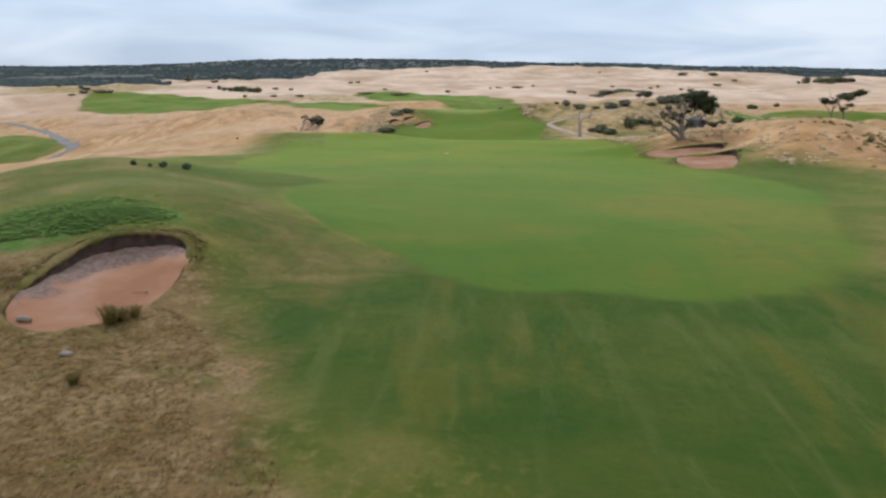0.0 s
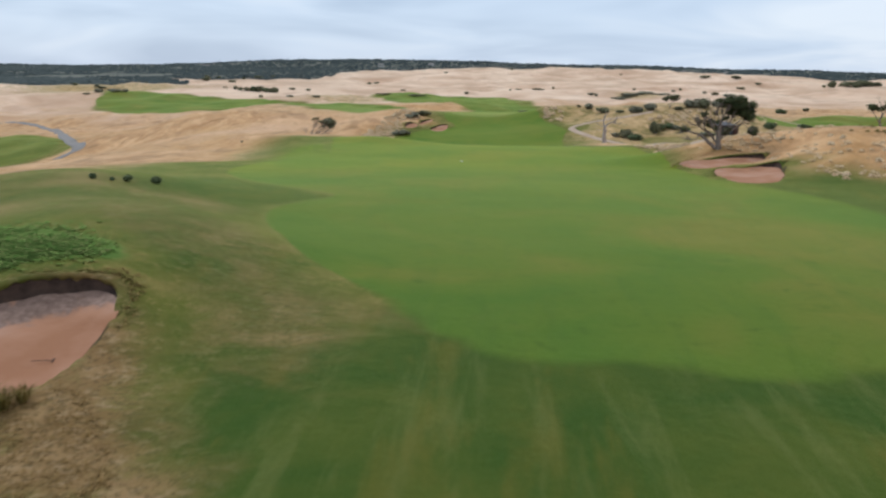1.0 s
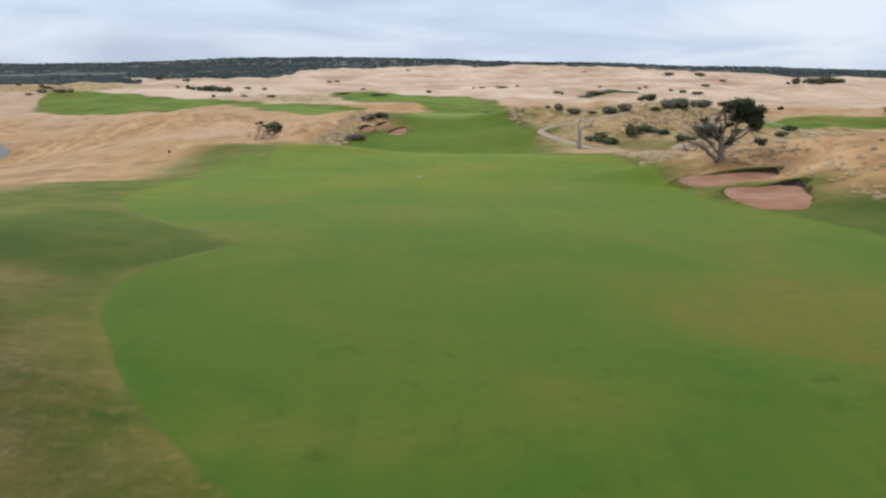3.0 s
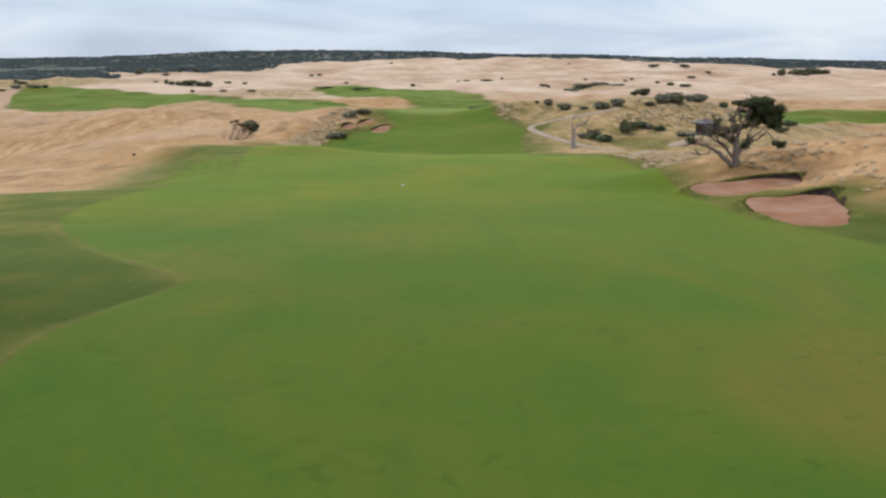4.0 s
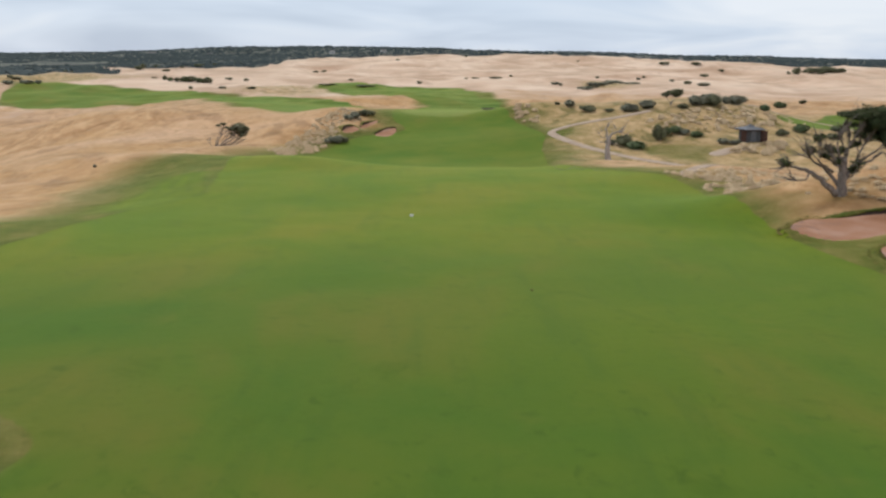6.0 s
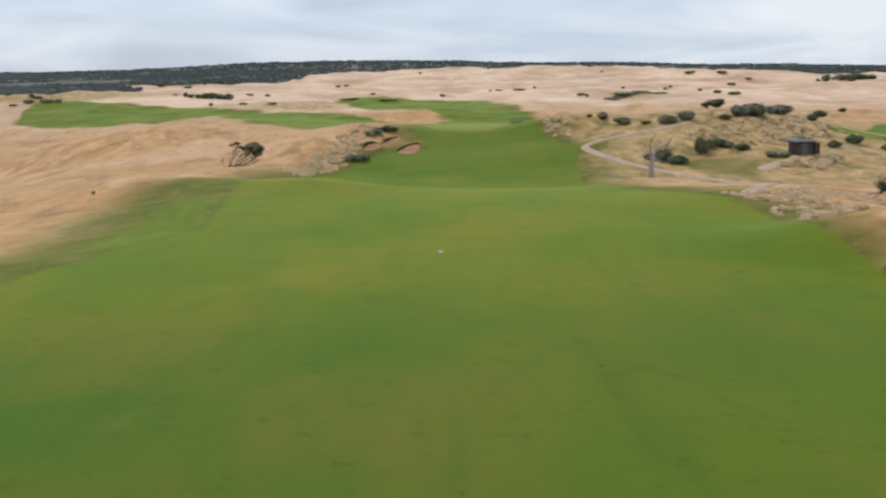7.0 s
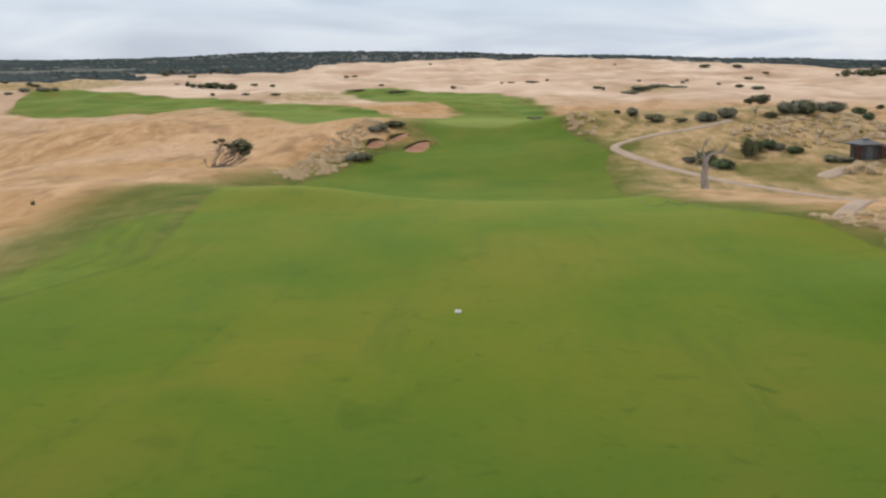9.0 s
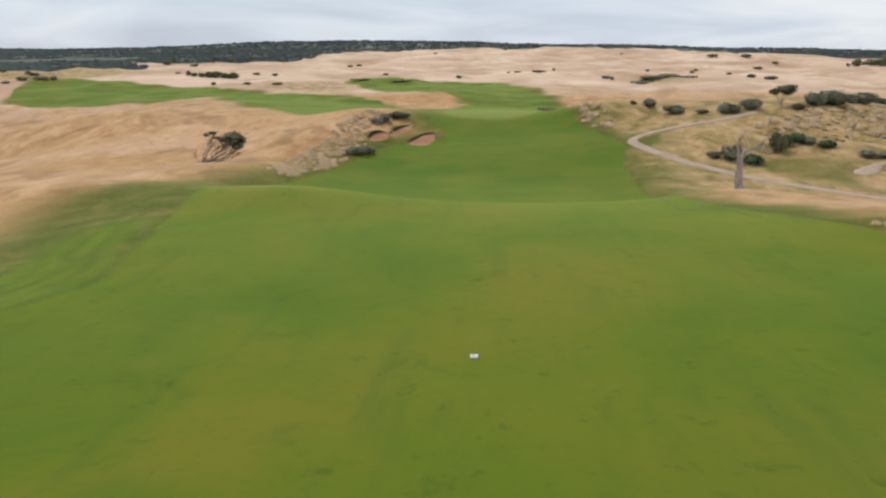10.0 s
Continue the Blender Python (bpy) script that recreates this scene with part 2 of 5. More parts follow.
def leaf_material(name, dark, light, odd, thin=0.2, upward=False):
    p = Paint(name, 0.75, 0.2)
    up = None
    if upward:
        # blades are lit as the flat mass of grass that they make up
        p.base.inputs["Specular IOR Level"].default_value = 0.0
        up = p.node("ShaderNodeCombineXYZ").outputs[0]
        up.node.inputs["Z"].default_value = 1.0
        p.link(up, p.base.inputs["Normal"])
    c = p.ramp(p.by_island(), (0.0, dark), (0.6, light), (1.0, odd))
    c = p.mix(p.span(p.noise(0.9, 3), 0.4, 0.7, 0.0, 0.5), c, dark)
    # light also comes through thin leaves and blades
    through_leaf, blend = p.node("ShaderNodeBsdfTranslucent"), p.node("ShaderNodeMixShader")
    p.link(c, through_leaf.inputs["Color"])
    blend.inputs[0].default_value = thin
    p.link(p.base.outputs[0], blend.inputs[1])
    p.link(through_leaf.outputs[0], blend.inputs[2])
    p.link(blend.outputs[0], p.tree.nodes["Material Output"].inputs["Surface"])
    return p.colour(c)


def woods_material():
    p = Paint("far_wood_foliage_hazed", 0.9, 0.1)
    # grey-green foliage, tinted bluer to stand in for distance haze
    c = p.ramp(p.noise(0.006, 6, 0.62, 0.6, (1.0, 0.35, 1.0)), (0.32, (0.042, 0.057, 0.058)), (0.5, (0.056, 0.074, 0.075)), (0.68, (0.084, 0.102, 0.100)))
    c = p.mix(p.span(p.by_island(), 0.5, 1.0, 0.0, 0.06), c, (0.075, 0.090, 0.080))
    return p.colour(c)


def bark_material(name, dark, light):
    p = Paint(name, 0.9, 0.15)
    c = p.ramp(p.noise(9, 5, 0.65, 0.5, (1, 1, 0.25)), (0.3, dark), (0.7, light))
    p.bump(p.noise(16, 4, 0.7, 0.0, (1, 1, 0.3)), 0.03, 0.8)
    return p.colour(c)


def gravel_material(name, a, b, c3):
    p = Paint(name, 0.93, 0.12)
    c = p.ramp(p.noise(0.8, 5, 0.6, 0.4), (0.3, a), (0.7, b))
    c = p.mix(p.span(p.noise(22, 3, 0.7), 0.5, 0.75, 0.0, 0.5), c, c3)
    p.bump(p.noise(30, 3, 0.7), 0.02, 0.6)
    return p.colour(c)


def plain_material(name, a, b, scale=3.0, rough=0.7, metal=0.0):
    p = Paint(name, rough, 0.3)
    p.base.inputs["Metallic"].default_value = metal
    p.bump(p.noise(scale * 6, 3), 0.004, 0.5)
    return p.colour(p.ramp(p.noise(scale, 5, 0.6), (0.3, a), (0.7, b)))


GROUND = ground_material()
SAND = sand_material()
CYPRESS = leaf_material("cypress_foliage", (0.055, 0.072, 0.030), (0.115, 0.135, 0.052), (0.20, 0.19, 0.11))
SHRUB = leaf_material("dark_shrub_foliage", (0.115, 0.122, 0.062), (0.215, 0.22, 0.118), (0.33, 0.30, 0.20))
SAGE = leaf_material("grey_green_foliage", (0.17, 0.175, 0.12), (0.30, 0.30, 0.21), (0.44, 0.40, 0.31))
GREEN_SHRUB = leaf_material("green_shrub_foliage", (0.075, 0.115, 0.050), (0.155, 0.20, 0.092), (0.24, 0.25, 0.14))
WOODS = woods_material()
TUSSOCK = leaf_material("pale_tussock_blades", (0.54, 0.395, 0.235), (0.74, 0.575, 0.375), (0.86, 0.71, 0.50), 0.1, True)
ROUGH = leaf_material("brown_rough_blades", (0.15, 0.095, 0.036), (0.235, 0.155, 0.062), (0.36, 0.25, 0.12), 0.0, True)
RUSH = leaf_material("lush_green_blades", (0.108, 0.212, 0.050), (0.170, 0.275, 0.072), (0.30, 0.28, 0.12), 0.0, True)
REED = leaf_material("green_reed_blades", (0.125, 0.105, 0.026), (0.22, 0.175, 0.052), (0.40, 0.28, 0.11), 0.5)
THATCH = leaf_material("dark_thatch_blades", (0.13, 0.12, 0.036), (0.20, 0.175, 0.058), (0.32, 0.25, 0.11), 0.0, True)
BARK = bark_material("cypress_bark", (0.12, 0.095, 0.080), (0.36, 0.30, 0.265))
DEADWOOD = bark_material("weathered_dead_wood", (0.25, 0.22, 0.20), (0.54, 0.485, 0.45))
GREYWOOD = bark_material("grey_wood", (0.22, 0.18, 0.15), (0.50, 0.43, 0.37))
GRAVEL = gravel_material("pale_gravel", (0.40, 0.30, 0.225), (0.52, 0.41, 0.32), (0.32, 0.235, 0.172))
ASPHALT = gravel_material("worn_asphalt", (0.20, 0.19, 0.185), (0.30, 0.285, 0.275), (0.14, 0.135, 0.13))
ROOFING = plain_material("grey_metal_roof", (0.095, 0.10, 0.115), (0.165, 0.175, 0.195), 2.0, 0.5, 0.2)
TURF_LIP = plain_material("matted_dry_turf", (0.13, 0.115, 0.030), (0.25, 0.20, 0.075), 2.5, 0.95)
# bare earth whose near-black tone includes the shade under the turf lip
EARTH = plain_material("crumbling_earth_shade_dark", (0.022, 0.015, 0.012), (0.080, 0.050, 0.037), 3.0, 0.95)
TIMBER = plain_material("red_brown_timber", (0.055, 0.030, 0.025), (0.12, 0.065, 0.05), 5.0, 0.8)
SLATE_WALL = plain_material("dark_grey_wall", (0.055, 0.06, 0.065), (0.10, 0.105, 0.115), 3.0, 0.7)
STONE = plain_material("pale_limestone", (0.20, 0.165, 0.13), (0.38, 0.32, 0.265), 4.0, 0.9)
WHITE = plain_material("white_painted_plate", (0.72, 0.72, 0.70), (0.82, 0.82, 0.80), 8.0, 0.5)
HOUSE_WALL = plain_material("pale_house_wall", (0.60, 0.58, 0.54), (0.72, 0.70, 0.66), 0.4, 0.8)
HOUSE_ROOF = plain_material("grey_house_roof", (0.20, 0.18, 0.17), (0.32, 0.29, 0.27), 0.4, 0.8)


# ---- mesh helpers ----
def mesh_of(name, verts, faces, mat, smooth=False):
    me = bpy.data.meshes.new(name)
    me.from_pydata([tuple(map(float, v)) for v in verts], [], [tuple(map(int, f)) for f in faces])
    me.materials.append(mat)
    if smooth:
        me.polygons.foreach_set("use_smooth", np.ones(len(me.polygons), bool))
    me.update()
    return me


def face_up(me, lean):
    """Grass and leaves take the light like the soft mass they make up: their normals follow the clump's outline."""
    co = np.empty(len(me.vertices) * 3, np.float32)
    me.vertices.foreach_get("co", co)
    co = co.reshape(-1, 3)
    if lean is None:
        n = np.tile((0.0, 0.0, 1.0), (len(co), 1))
    else:
        n = co - np.array(lean)
        n = n / (np.linalg.norm(n, axis=1)[:, None] + 1e-6) + np.array((0, 0, 0.35))
    n /= np.linalg.norm(n, axis=1)[:, None] + 1e-6
    me.polygons.foreach_set("use_smooth", np.ones(len(me.polygons), bool))
    me.normals_split_custom_set_from_vertices(n.astype(np.float32).tolist())
    return me


def part(name, shape, mat, parent=None, label="", smooth=False):
    """One mesh object from (verts, faces), under a thing or a part."""
    ob = new(name, mesh_of(name, *shape, mat, smooth))
    if parent is not None:
        ob.parent = parent
    if label:
        ob["label"] = label
    return ob


def thing(name, place, label, category, group="", turn=0.0, size=1.0):
    ob = new(name)
    ob.empty_display_size = 0.3
    ob.matrix_basis = Matrix.Translation(place) @ Matrix.Rotation(radians(turn), 4, "Z") @ Matrix.Scale(size, 4)
    return tagged(ob, label, category, group)


def joined(*shapes):
    verts, faces, n = [], [], 0
    for v, f in shapes:
        verts.extend(v)
        faces.extend([tuple(i + n for i in q) for q in f])
        n += len(v)
    return verts, faces


def on_ground(x, y, sink=0.0):
    return (x, y, float(land(np.array([x], float), np.array([y], float))[0]) - sink)


def tube(path, radii, sides=8):
    """A tapered round bar along a path of points."""
    pts = [Vector(p) for p in path]
    verts, faces = [], []
    for i, p in enumerate(pts):
        way = (pts[min(i + 1, len(pts) - 1)] - pts[max(i - 1, 0)]).normalized()
        side = way.orthogonal().normalized() if abs(way.z) > 0.95 else way.cross(Vector((0, 0, 1))).normalized()
        up = side.cross(way)
        for k in range(sides):
            a = 2 * math.pi * k / sides
            verts.append(p + (side * math.cos(a) + up * math.sin(a)) * radii[i])
    for i in range(len(pts) - 1):
        for k in range(sides):
            a, b = i * sides + k, i * sides + (k + 1) % sides
            faces.append((a, b, b + sides, a + sides))
    faces.append(tuple(reversed(range(sides))))
    faces.append(tuple(range((len(pts) - 1) * sides, len(pts) * sides)))
    return verts, faces


def bend(path, steps, wobble, rng):
    """More points along a path, smoothly curved and a little crooked."""
    p = np.array(path, float)
    q = np.vstack([2 * p[0] - p[1], p, 2 * p[-1] - p[-2]])
    out = []
    for i in range(1, len(q) - 2):
        for t in np.linspace(0, 1, steps, endpoint=False):
            a, b, c, d = q[i - 1 : i + 3]
            out.append(0.5 * (2 * b + (c - a) * t + (2 * a - 5 * b + 4 * c - d) * t * t + (3 * b - a - 3 * c + d) * t ** 3))
    out = np.array(out + [p[-1]])
    out[1:-1] += rng.normal(0, wobble, out[1:-1].shape)
    return out


def branch(path, thick, thin, rng, sides=7, steps=4, wobble=0.03):
    line = bend(path, steps, wobble, rng)
    return tube(line, np.linspace(thick, thin, len(line)), sides)


BALL = bmesh.new()
bmesh.ops.create_icosphere(BALL, subdivisions=2, radius=1)
BALL_V, BALL_F = np.array([v.co for v in BALL.verts]), [tuple(v.index for v in f.verts) for f in BALL.faces]
BALL.free()


def lump(centre, radii, rng, rough=0.18):
    v = BALL_V * (1 + rough * rng.normal(0, 1, (len(BALL_V), 1)).clip(-1.5, 1.5) * 0.6)
    return list(v * np.array(radii) + np.array(centre)), BALL_F


def foliage(lobes, leaves, size, rng, core=0.72, spread=(0.80, 1.12)):
    """A crown of many small leaf sprays round rough inner lumps. lobes: centre and radii."""
    lobes = [(np.array(c, float), np.array(r, float)) for c, r in lobes]
    weight = np.array([np.prod(r) ** (2 / 3) for c, r in lobes])
    pick = rng.choice(len(lobes), leaves, p=weight / weight.sum())
    way = rng.normal(0, 1, (leaves, 3))
    way /= np.linalg.norm(way, axis=1)[:, None]
    cen, rad = np.array([l[0] for l in lobes])[pick], np.array([l[1] for l in lobes])[pick]
    knob = 1 + 0.16 * np.sin(way[:, :1] * 5.1 + cen[:, 1:2] * 3) * np.cos(way[:, 1:2] * 4.3 + cen[:, :1] * 2)
    at = cen + way * rad * rng.uniform(*spread, (leaves, 1)) * knob
    a = rng.normal(0, 1, (leaves, 3)) + way * 0.8
    a /= np.linalg.norm(a, axis=1)[:, None]
    b = np.cross(a, rng.normal(0, 1, (leaves, 3)))
    b /= np.linalg.norm(b, axis=1)[:, None]
    s = size * rng.uniform(0.6, 1.4, (leaves, 1))
    b *= np.sign((np.cross(a, b) * -way).sum(1) + 1e-9)[:, None]
    quad = np.stack([at - a * s - b * s * 0.4, at + b * s * 0.6, at + a * s - b * s * 0.2, at - b * s * 0.7], 1).reshape(-1, 3)
    faces = [(4 * i, 4 * i + 1, 4 * i + 2, 4 * i + 3) for i in range(leaves)]
    inner = [lump(c, r * core, rng) for c, r in lobes] if core > 0 else []
    return joined((list(quad), faces), *inner)


def tuft(blades, height, reach, width, rng, droop=0.5):
    """A clump of bent grass blades."""
    verts, faces = [], []
    for _ in range(blades):
        a, r = rng.uniform(0, 2 * math.pi), reach * rng.uniform(0.3, 1.0)
        h, w = height * rng.uniform(0.6, 1.1), width * rng.uniform(0.7, 1.3)
        c, s = math.cos(a), math.sin(a)
        px, py = c * r * 0.25, s * r * 0.25
        n = len(verts)
        verts += [(px - s * w, py + c * w, -0.03), (px + s * w, py - c * w, -0.03),
                  (px + c * r * 0.5 + s * w * 0.8, py + s * r * 0.5 - c * w * 0.8, h * 0.75), (px + c * r * 0.5 - s * w * 0.8, py + s * r * 0.5 + c * w * 0.8, h * 0.75),
                  (px + c * r * 1.1, py + s * r * 1.1, h * (1.0 - droop * rng.uniform(0.2, 0.9)))]
        faces += [(n, n + 1, n + 2, n + 3), (n + 3, n + 2, n + 4)]
    return verts, faces


def mop(blades, radius, high, width, rng, wind=0.0):
    """A tussock: blades that rise from the middle, arch over and droop to the rim."""
    verts, faces = [], []
    for _ in range(blades):
        a, r, h = rng.uniform(0, 2 * math.pi), radius * rng.uniform(0.45, 1.15), high * rng.uniform(0.65, 1.15)
        c, s, n = math.cos(a), math.sin(a), len(verts)
        p0 = radius * 0.3 * rng.uniform(0, 1)
        for k, (out, up) in enumerate(((0.0, 0.92), (0.40, 1.0), (0.78, 0.62), (1.05, 0.02))):
            d, w = p0 + (r - p0) * out, width * (1.0, 1.1, 0.8, 0.2)[k]
            verts += [(c * d - s * w + wind * up * h, s * d + c * w, h * up), (c * d + s * w + wind * up * h, s * d - c * w, h * up)]
        faces += [(n + 2 * k, n + 2 * k + 1, n + 2 * k + 3, n + 2 * k + 2) for k in range(3)]
    return verts, faces


def dome(rng, flat):
    """A low rounded clump, 13 points."""
    ring = [(math.cos(k * math.pi / 3), math.sin(k * math.pi / 3)) for k in range(6)]
    v = np.array([(c, d, -0.25) for c, d in ring] + [(0.72 * c - 0.3 * d, 0.72 * d + 0.3 * c, 0.62) for c, d in ring] + [(0, 0, 1)])
    v = v * (1 + 0.2 * rng.normal(0, 1, (13, 1)).clip(-1.5, 1.5)) * np.array((1, 1, flat))
    return v, [q for k in range(6) for q in ((k, (k + 1) % 6, 6 + k), ((k + 1) % 6, 6 + (k + 1) % 6, 6 + k), (6 + k, 6 + (k + 1) % 6, 12))]


def blades_of(rng, count, height, reach, width, droop):
    """A small grass clump of bent blades, three triangles each."""
    v, f = tuft(count, height, reach, width, rng, droop)
    return np.array(v), [t for q in f for t in ((q, ) if len(q) == 3 else ((q[0], q[1], q[2]), (q[0], q[2], q[3])))]


def scatter(name, spots, kinds, mat, rng, label, category, smallest=0.7, largest=1.3, flat=True):
    """One stuff object of many clumps standing on the ground at the given plan spots."""
    spots = np.array(spots, float)
    z = land(spots[:, 0].copy(), spots[:, 1].copy())
    a, s, which = rng.uniform(0, 6.283, len(spots)), rng.uniform(smallest, largest, len(spots)), rng.integers(0, len(kinds), len(spots))
    base, tri = np.stack([k[0] for k in kinds])[which], np.array(kinds[0][1])
    c, d = (np.cos(a) * s)[:, None], (np.sin(a) * s)[:, None]
    v = np.stack([base[..., 0] * c - base[..., 1] * d + spots[:, :1], base[..., 0] * d + base[..., 1] * c + spots[:, 1:], base[..., 2] * s[:, None] + z[:, None]], -1).reshape(-1, 3)
    faces = (tri[None] + (np.arange(len(spots)) * base.shape[1])[:, None, None]).reshape(-1, 3)
    me = bpy.data.meshes.new(name)
    me.vertices.add(len(v))
    me.vertices.foreach_set("co", v.astype(np.float32).ravel())
    me.loops.add(faces.size)
    me.loops.foreach_set("vertex_index", faces.astype(np.int32).ravel())
    me.polygons.add(len(faces))
    me.polygons.foreach_set("loop_start", np.arange(0, faces.size, 3, dtype=np.int32))
    me.update(calc_edges=True)
    me.materials.append(mat)
    if flat:
        face_up(me, None)
    return tagged(new(name, me), label, category, kind="stuff")


# ---- the lie of the land, as heights over the plan ----
def lattice(ix, iy, seed):
    h = (ix.astype(np.int64) * 374761393 + iy.astype(np.int64) * 668265263 + seed * 974711) & 0x7FFFFFFF
    h = ((h ^ (h >> 13)) * 1274126177) & 0x7FFFFFFF
    return ((h ^ (h >> 16)) & 0xFFFF) / 65535.0


def grain(x, y, size, seed=0):
    """Smooth noise from -1 to 1 with features of that size in metres."""
    u, v = np.asarray(x, float) / size + 57.3, np.asarray(y, float) / size + 31.7
    iu, iv = np.floor(u), np.floor(v)
    fu, fv = u - iu, v - iv
    fu, fv = fu * fu * (3 - 2 * fu), fv * fv * (3 - 2 * fv)
    a, b = lattice(iu, iv, seed), lattice(iu + 1, iv, seed)
    c, d = lattice(iu, iv + 1, seed), lattice(iu + 1, iv + 1, seed)
    return 2 * ((a * (1 - fu) + b * fu) * (1 - fv) + (c * (1 - fu) + d * fu) * fv) - 1


def rise(v, a, b):
    s = np.clip((np.asarray(v, float) - a) / (b - a), 0, 1)
    return s * s * (3 - 2 * s)


def mound(x, y, cx, cy, h, rx, ry, turn=0):
    c, s = math.cos(math.radians(turn)), math.sin(math.radians(turn))
    dx, dy = x - cx, y - cy
    return h * np.exp(-(((dx * c + dy * s) / rx) ** 2 + ((-dx * s + dy * c) / ry) ** 2))


LINE_Y = np.array([-400, -40, 0, 20, 42, 68, 104, 128, 140, 154, 180, 198, 206, 214, 226, 250, 300, 400, 600, 900, 1440, 1700, 5200])
LINE_Z = np.array([-3, -1.5, 0.0, 0.9, 1.5, 1.2, 0.0, -0.3, -0.8, -2.6, -3.4, -2.8, -2.0, -0.4, 0.1, -0.6, -2.0, -2.2, -1.0, 1.0, 5.0, 5.0, 5.0])
FINE_Y = np.arange(-400, 5200, 2.0)
FINE_Z = np.convolve(np.pad(np.interp(FINE_Y, LINE_Y, LINE_Z), 4, mode="edge"), np.hanning(11)[1:-1] / np.hanning(11).sum(), "valid")


def lie(x, y):
    """The ground's height without its bunkers."""
    x, y = np.asarray(x, float), np.asarray(y, float)
    z = np.interp(y, FINE_Y, FINE_Z)
    # the land falls away to the left of the fairway
    edge = -26 - 0.10 * y + 3 * grain(y, y * 0, 45, 3)
    z -= 9.5 * rise(edge - x, 0, 62) * rise(y, 40, 100) * (1 - rise(y, 300, 480))
    z -= 0.5 * rise(-18 - x, 0, 20) * rise(y, 57, 74) * (1 - rise(y, 112, 142))
    # the plateau ends in a rounded brow and drops into a hollow before the raised green
    across = rise(x, -24, -13) * (1 - rise(x, 11, 19))
    z -= across * (1.15 * rise(y, 141, 154) * (1 - rise(y, 168, 200)) - 0.16 * (1 - rise(x, -7, 4)) * np.exp(-(((y - 138) / 5) ** 2)))
    brink = np.interp(y, [100, 113, 120, 129, 142], [-17, -14.6, -15.6, -18.4, -20.5])
    z -= 0.8 * rise(brink - x, -0.3, 8) * rise(y, 98, 110) * (1 - rise(y, 130, 146))
    # mounds along both sides of the fairway
    z += mound(x, y, -18, 56, 2.2, 8.7, 11.5) + mound(x, y, -11, 42, 1.7, 6.5, 9) + mound(x, y, -8.6, 37.2, 0.45, 4, 3.2) + mound(x, y, -27, 143, 0.9, 12, 9)
    z += mound(x, y, -12, 144, 0.75, 6, 10) + mound(x, y, -25, 164, 1.6, 9, 15) + mound(x, y, 21, 151, 1.0, 6, 9) + mound(x, y, 29, 134, 0.5, 7, 8) + mound(x, y, 46.5, 118, 1.9, 7, 7) - mound(x, y, -60, 142, 1.3, 15, 24)
    z += mound(x, y, 37.5, 99, 4.2, 10.5, 16) + mound(x, y, 26, 106, 1.6, 8, 6) - mound(x, y, 28.8, 97, 0.9, 3.2, 4.5) + mound(x, y, 24, 128, 0.6, 6, 9)
    z += mound(x, y, 42, 202, 5.2, 26, 22) + mound(x, y, 44, 176, 1.2, 9, 8) - mound(x, y, 25, 162, 0.5, 8, 9)
    z += mound(x, y, -19, 206, 2.2, 8, 17, -14) + mound(x, y, 17, 216, 1.4, 8, 8)
    z += mound(x, y, 12, 150, 0.7, 6, 6)
    # dunes beyond
    wild = rise(y, 215, 300) + (1 - rise(y, 215, 300)) * rise(abs(x + 5), 30, 65) * rise(y, 70, 110)
    z += wild * (1.5 * grain(x, y, 34, 5) + 0.9 * (0.4 - abs(grain(x, y, 17, 6))) + 0.42 * grain(x, y * 0.7, 9, 16) + 0.16 * grain(x, y * 0.8, 4, 17))
    far = rise(y, 260, 700)
    z += far * (3.4 * grain(x, y * 1.0, 110, 7) + 3.6 * (0.4 - abs(grain(x, y * 0.8, 52, 8))) + 1.25 * grain(x, y * 0.6, 21, 15)) * (1 - rise(y, 1400, 1700)) * (1 - 0.65 * rise(-x / np.maximum(abs(y), 1), 0.08, 0.2))
    z += mound(x, y, 90, 1440, 11.0, 430, 420)
    # wooded hills at the skyline
    bear = x / np.maximum(abs(y), 1)
    z += rise(y, 1500, 2600) * (7 + 7 * grain(x, y, 600, 9) + 3 * grain(x, y, 210, 10)) * (1 - rise(y, 2900, 3300))
    z += rise(y, 2900, 4000) * (6 + 18 * rise(bear, 0.02, 0.16) + 50 * np.exp(-((bear + 0.10) / 0.27) ** 2) + 5 * grain(x, y, 420, 13) + 3 * grain(x, y, 160, 14))
    z += (0.04 + 0.10 * rise(y, 190, 260)) * grain(x, y, 9, 11) + 0.012 * grain(x, y, 2.5, 12)
    return z


def outline(points, steps=10):
    """A smooth closed line through the plan points."""
    p = np.array(points, float)
    a, b, c, d = np.roll(p, 1, 0), p, np.roll(p, -1, 0), np.roll(p, -2, 0)
    t = np.linspace(0, 1, steps, endpoint=False)[None, :, None]
    a, b, c, d = a[:, None], b[:, None], c[:, None], d[:, None]
    q = 0.5 * (2 * b + (c - a) * t + (2 * a - 5 * b + 4 * c - d) * t * t + (3 * b - a - 3 * c + d) * t ** 3)
    return q.reshape(-1, 2)


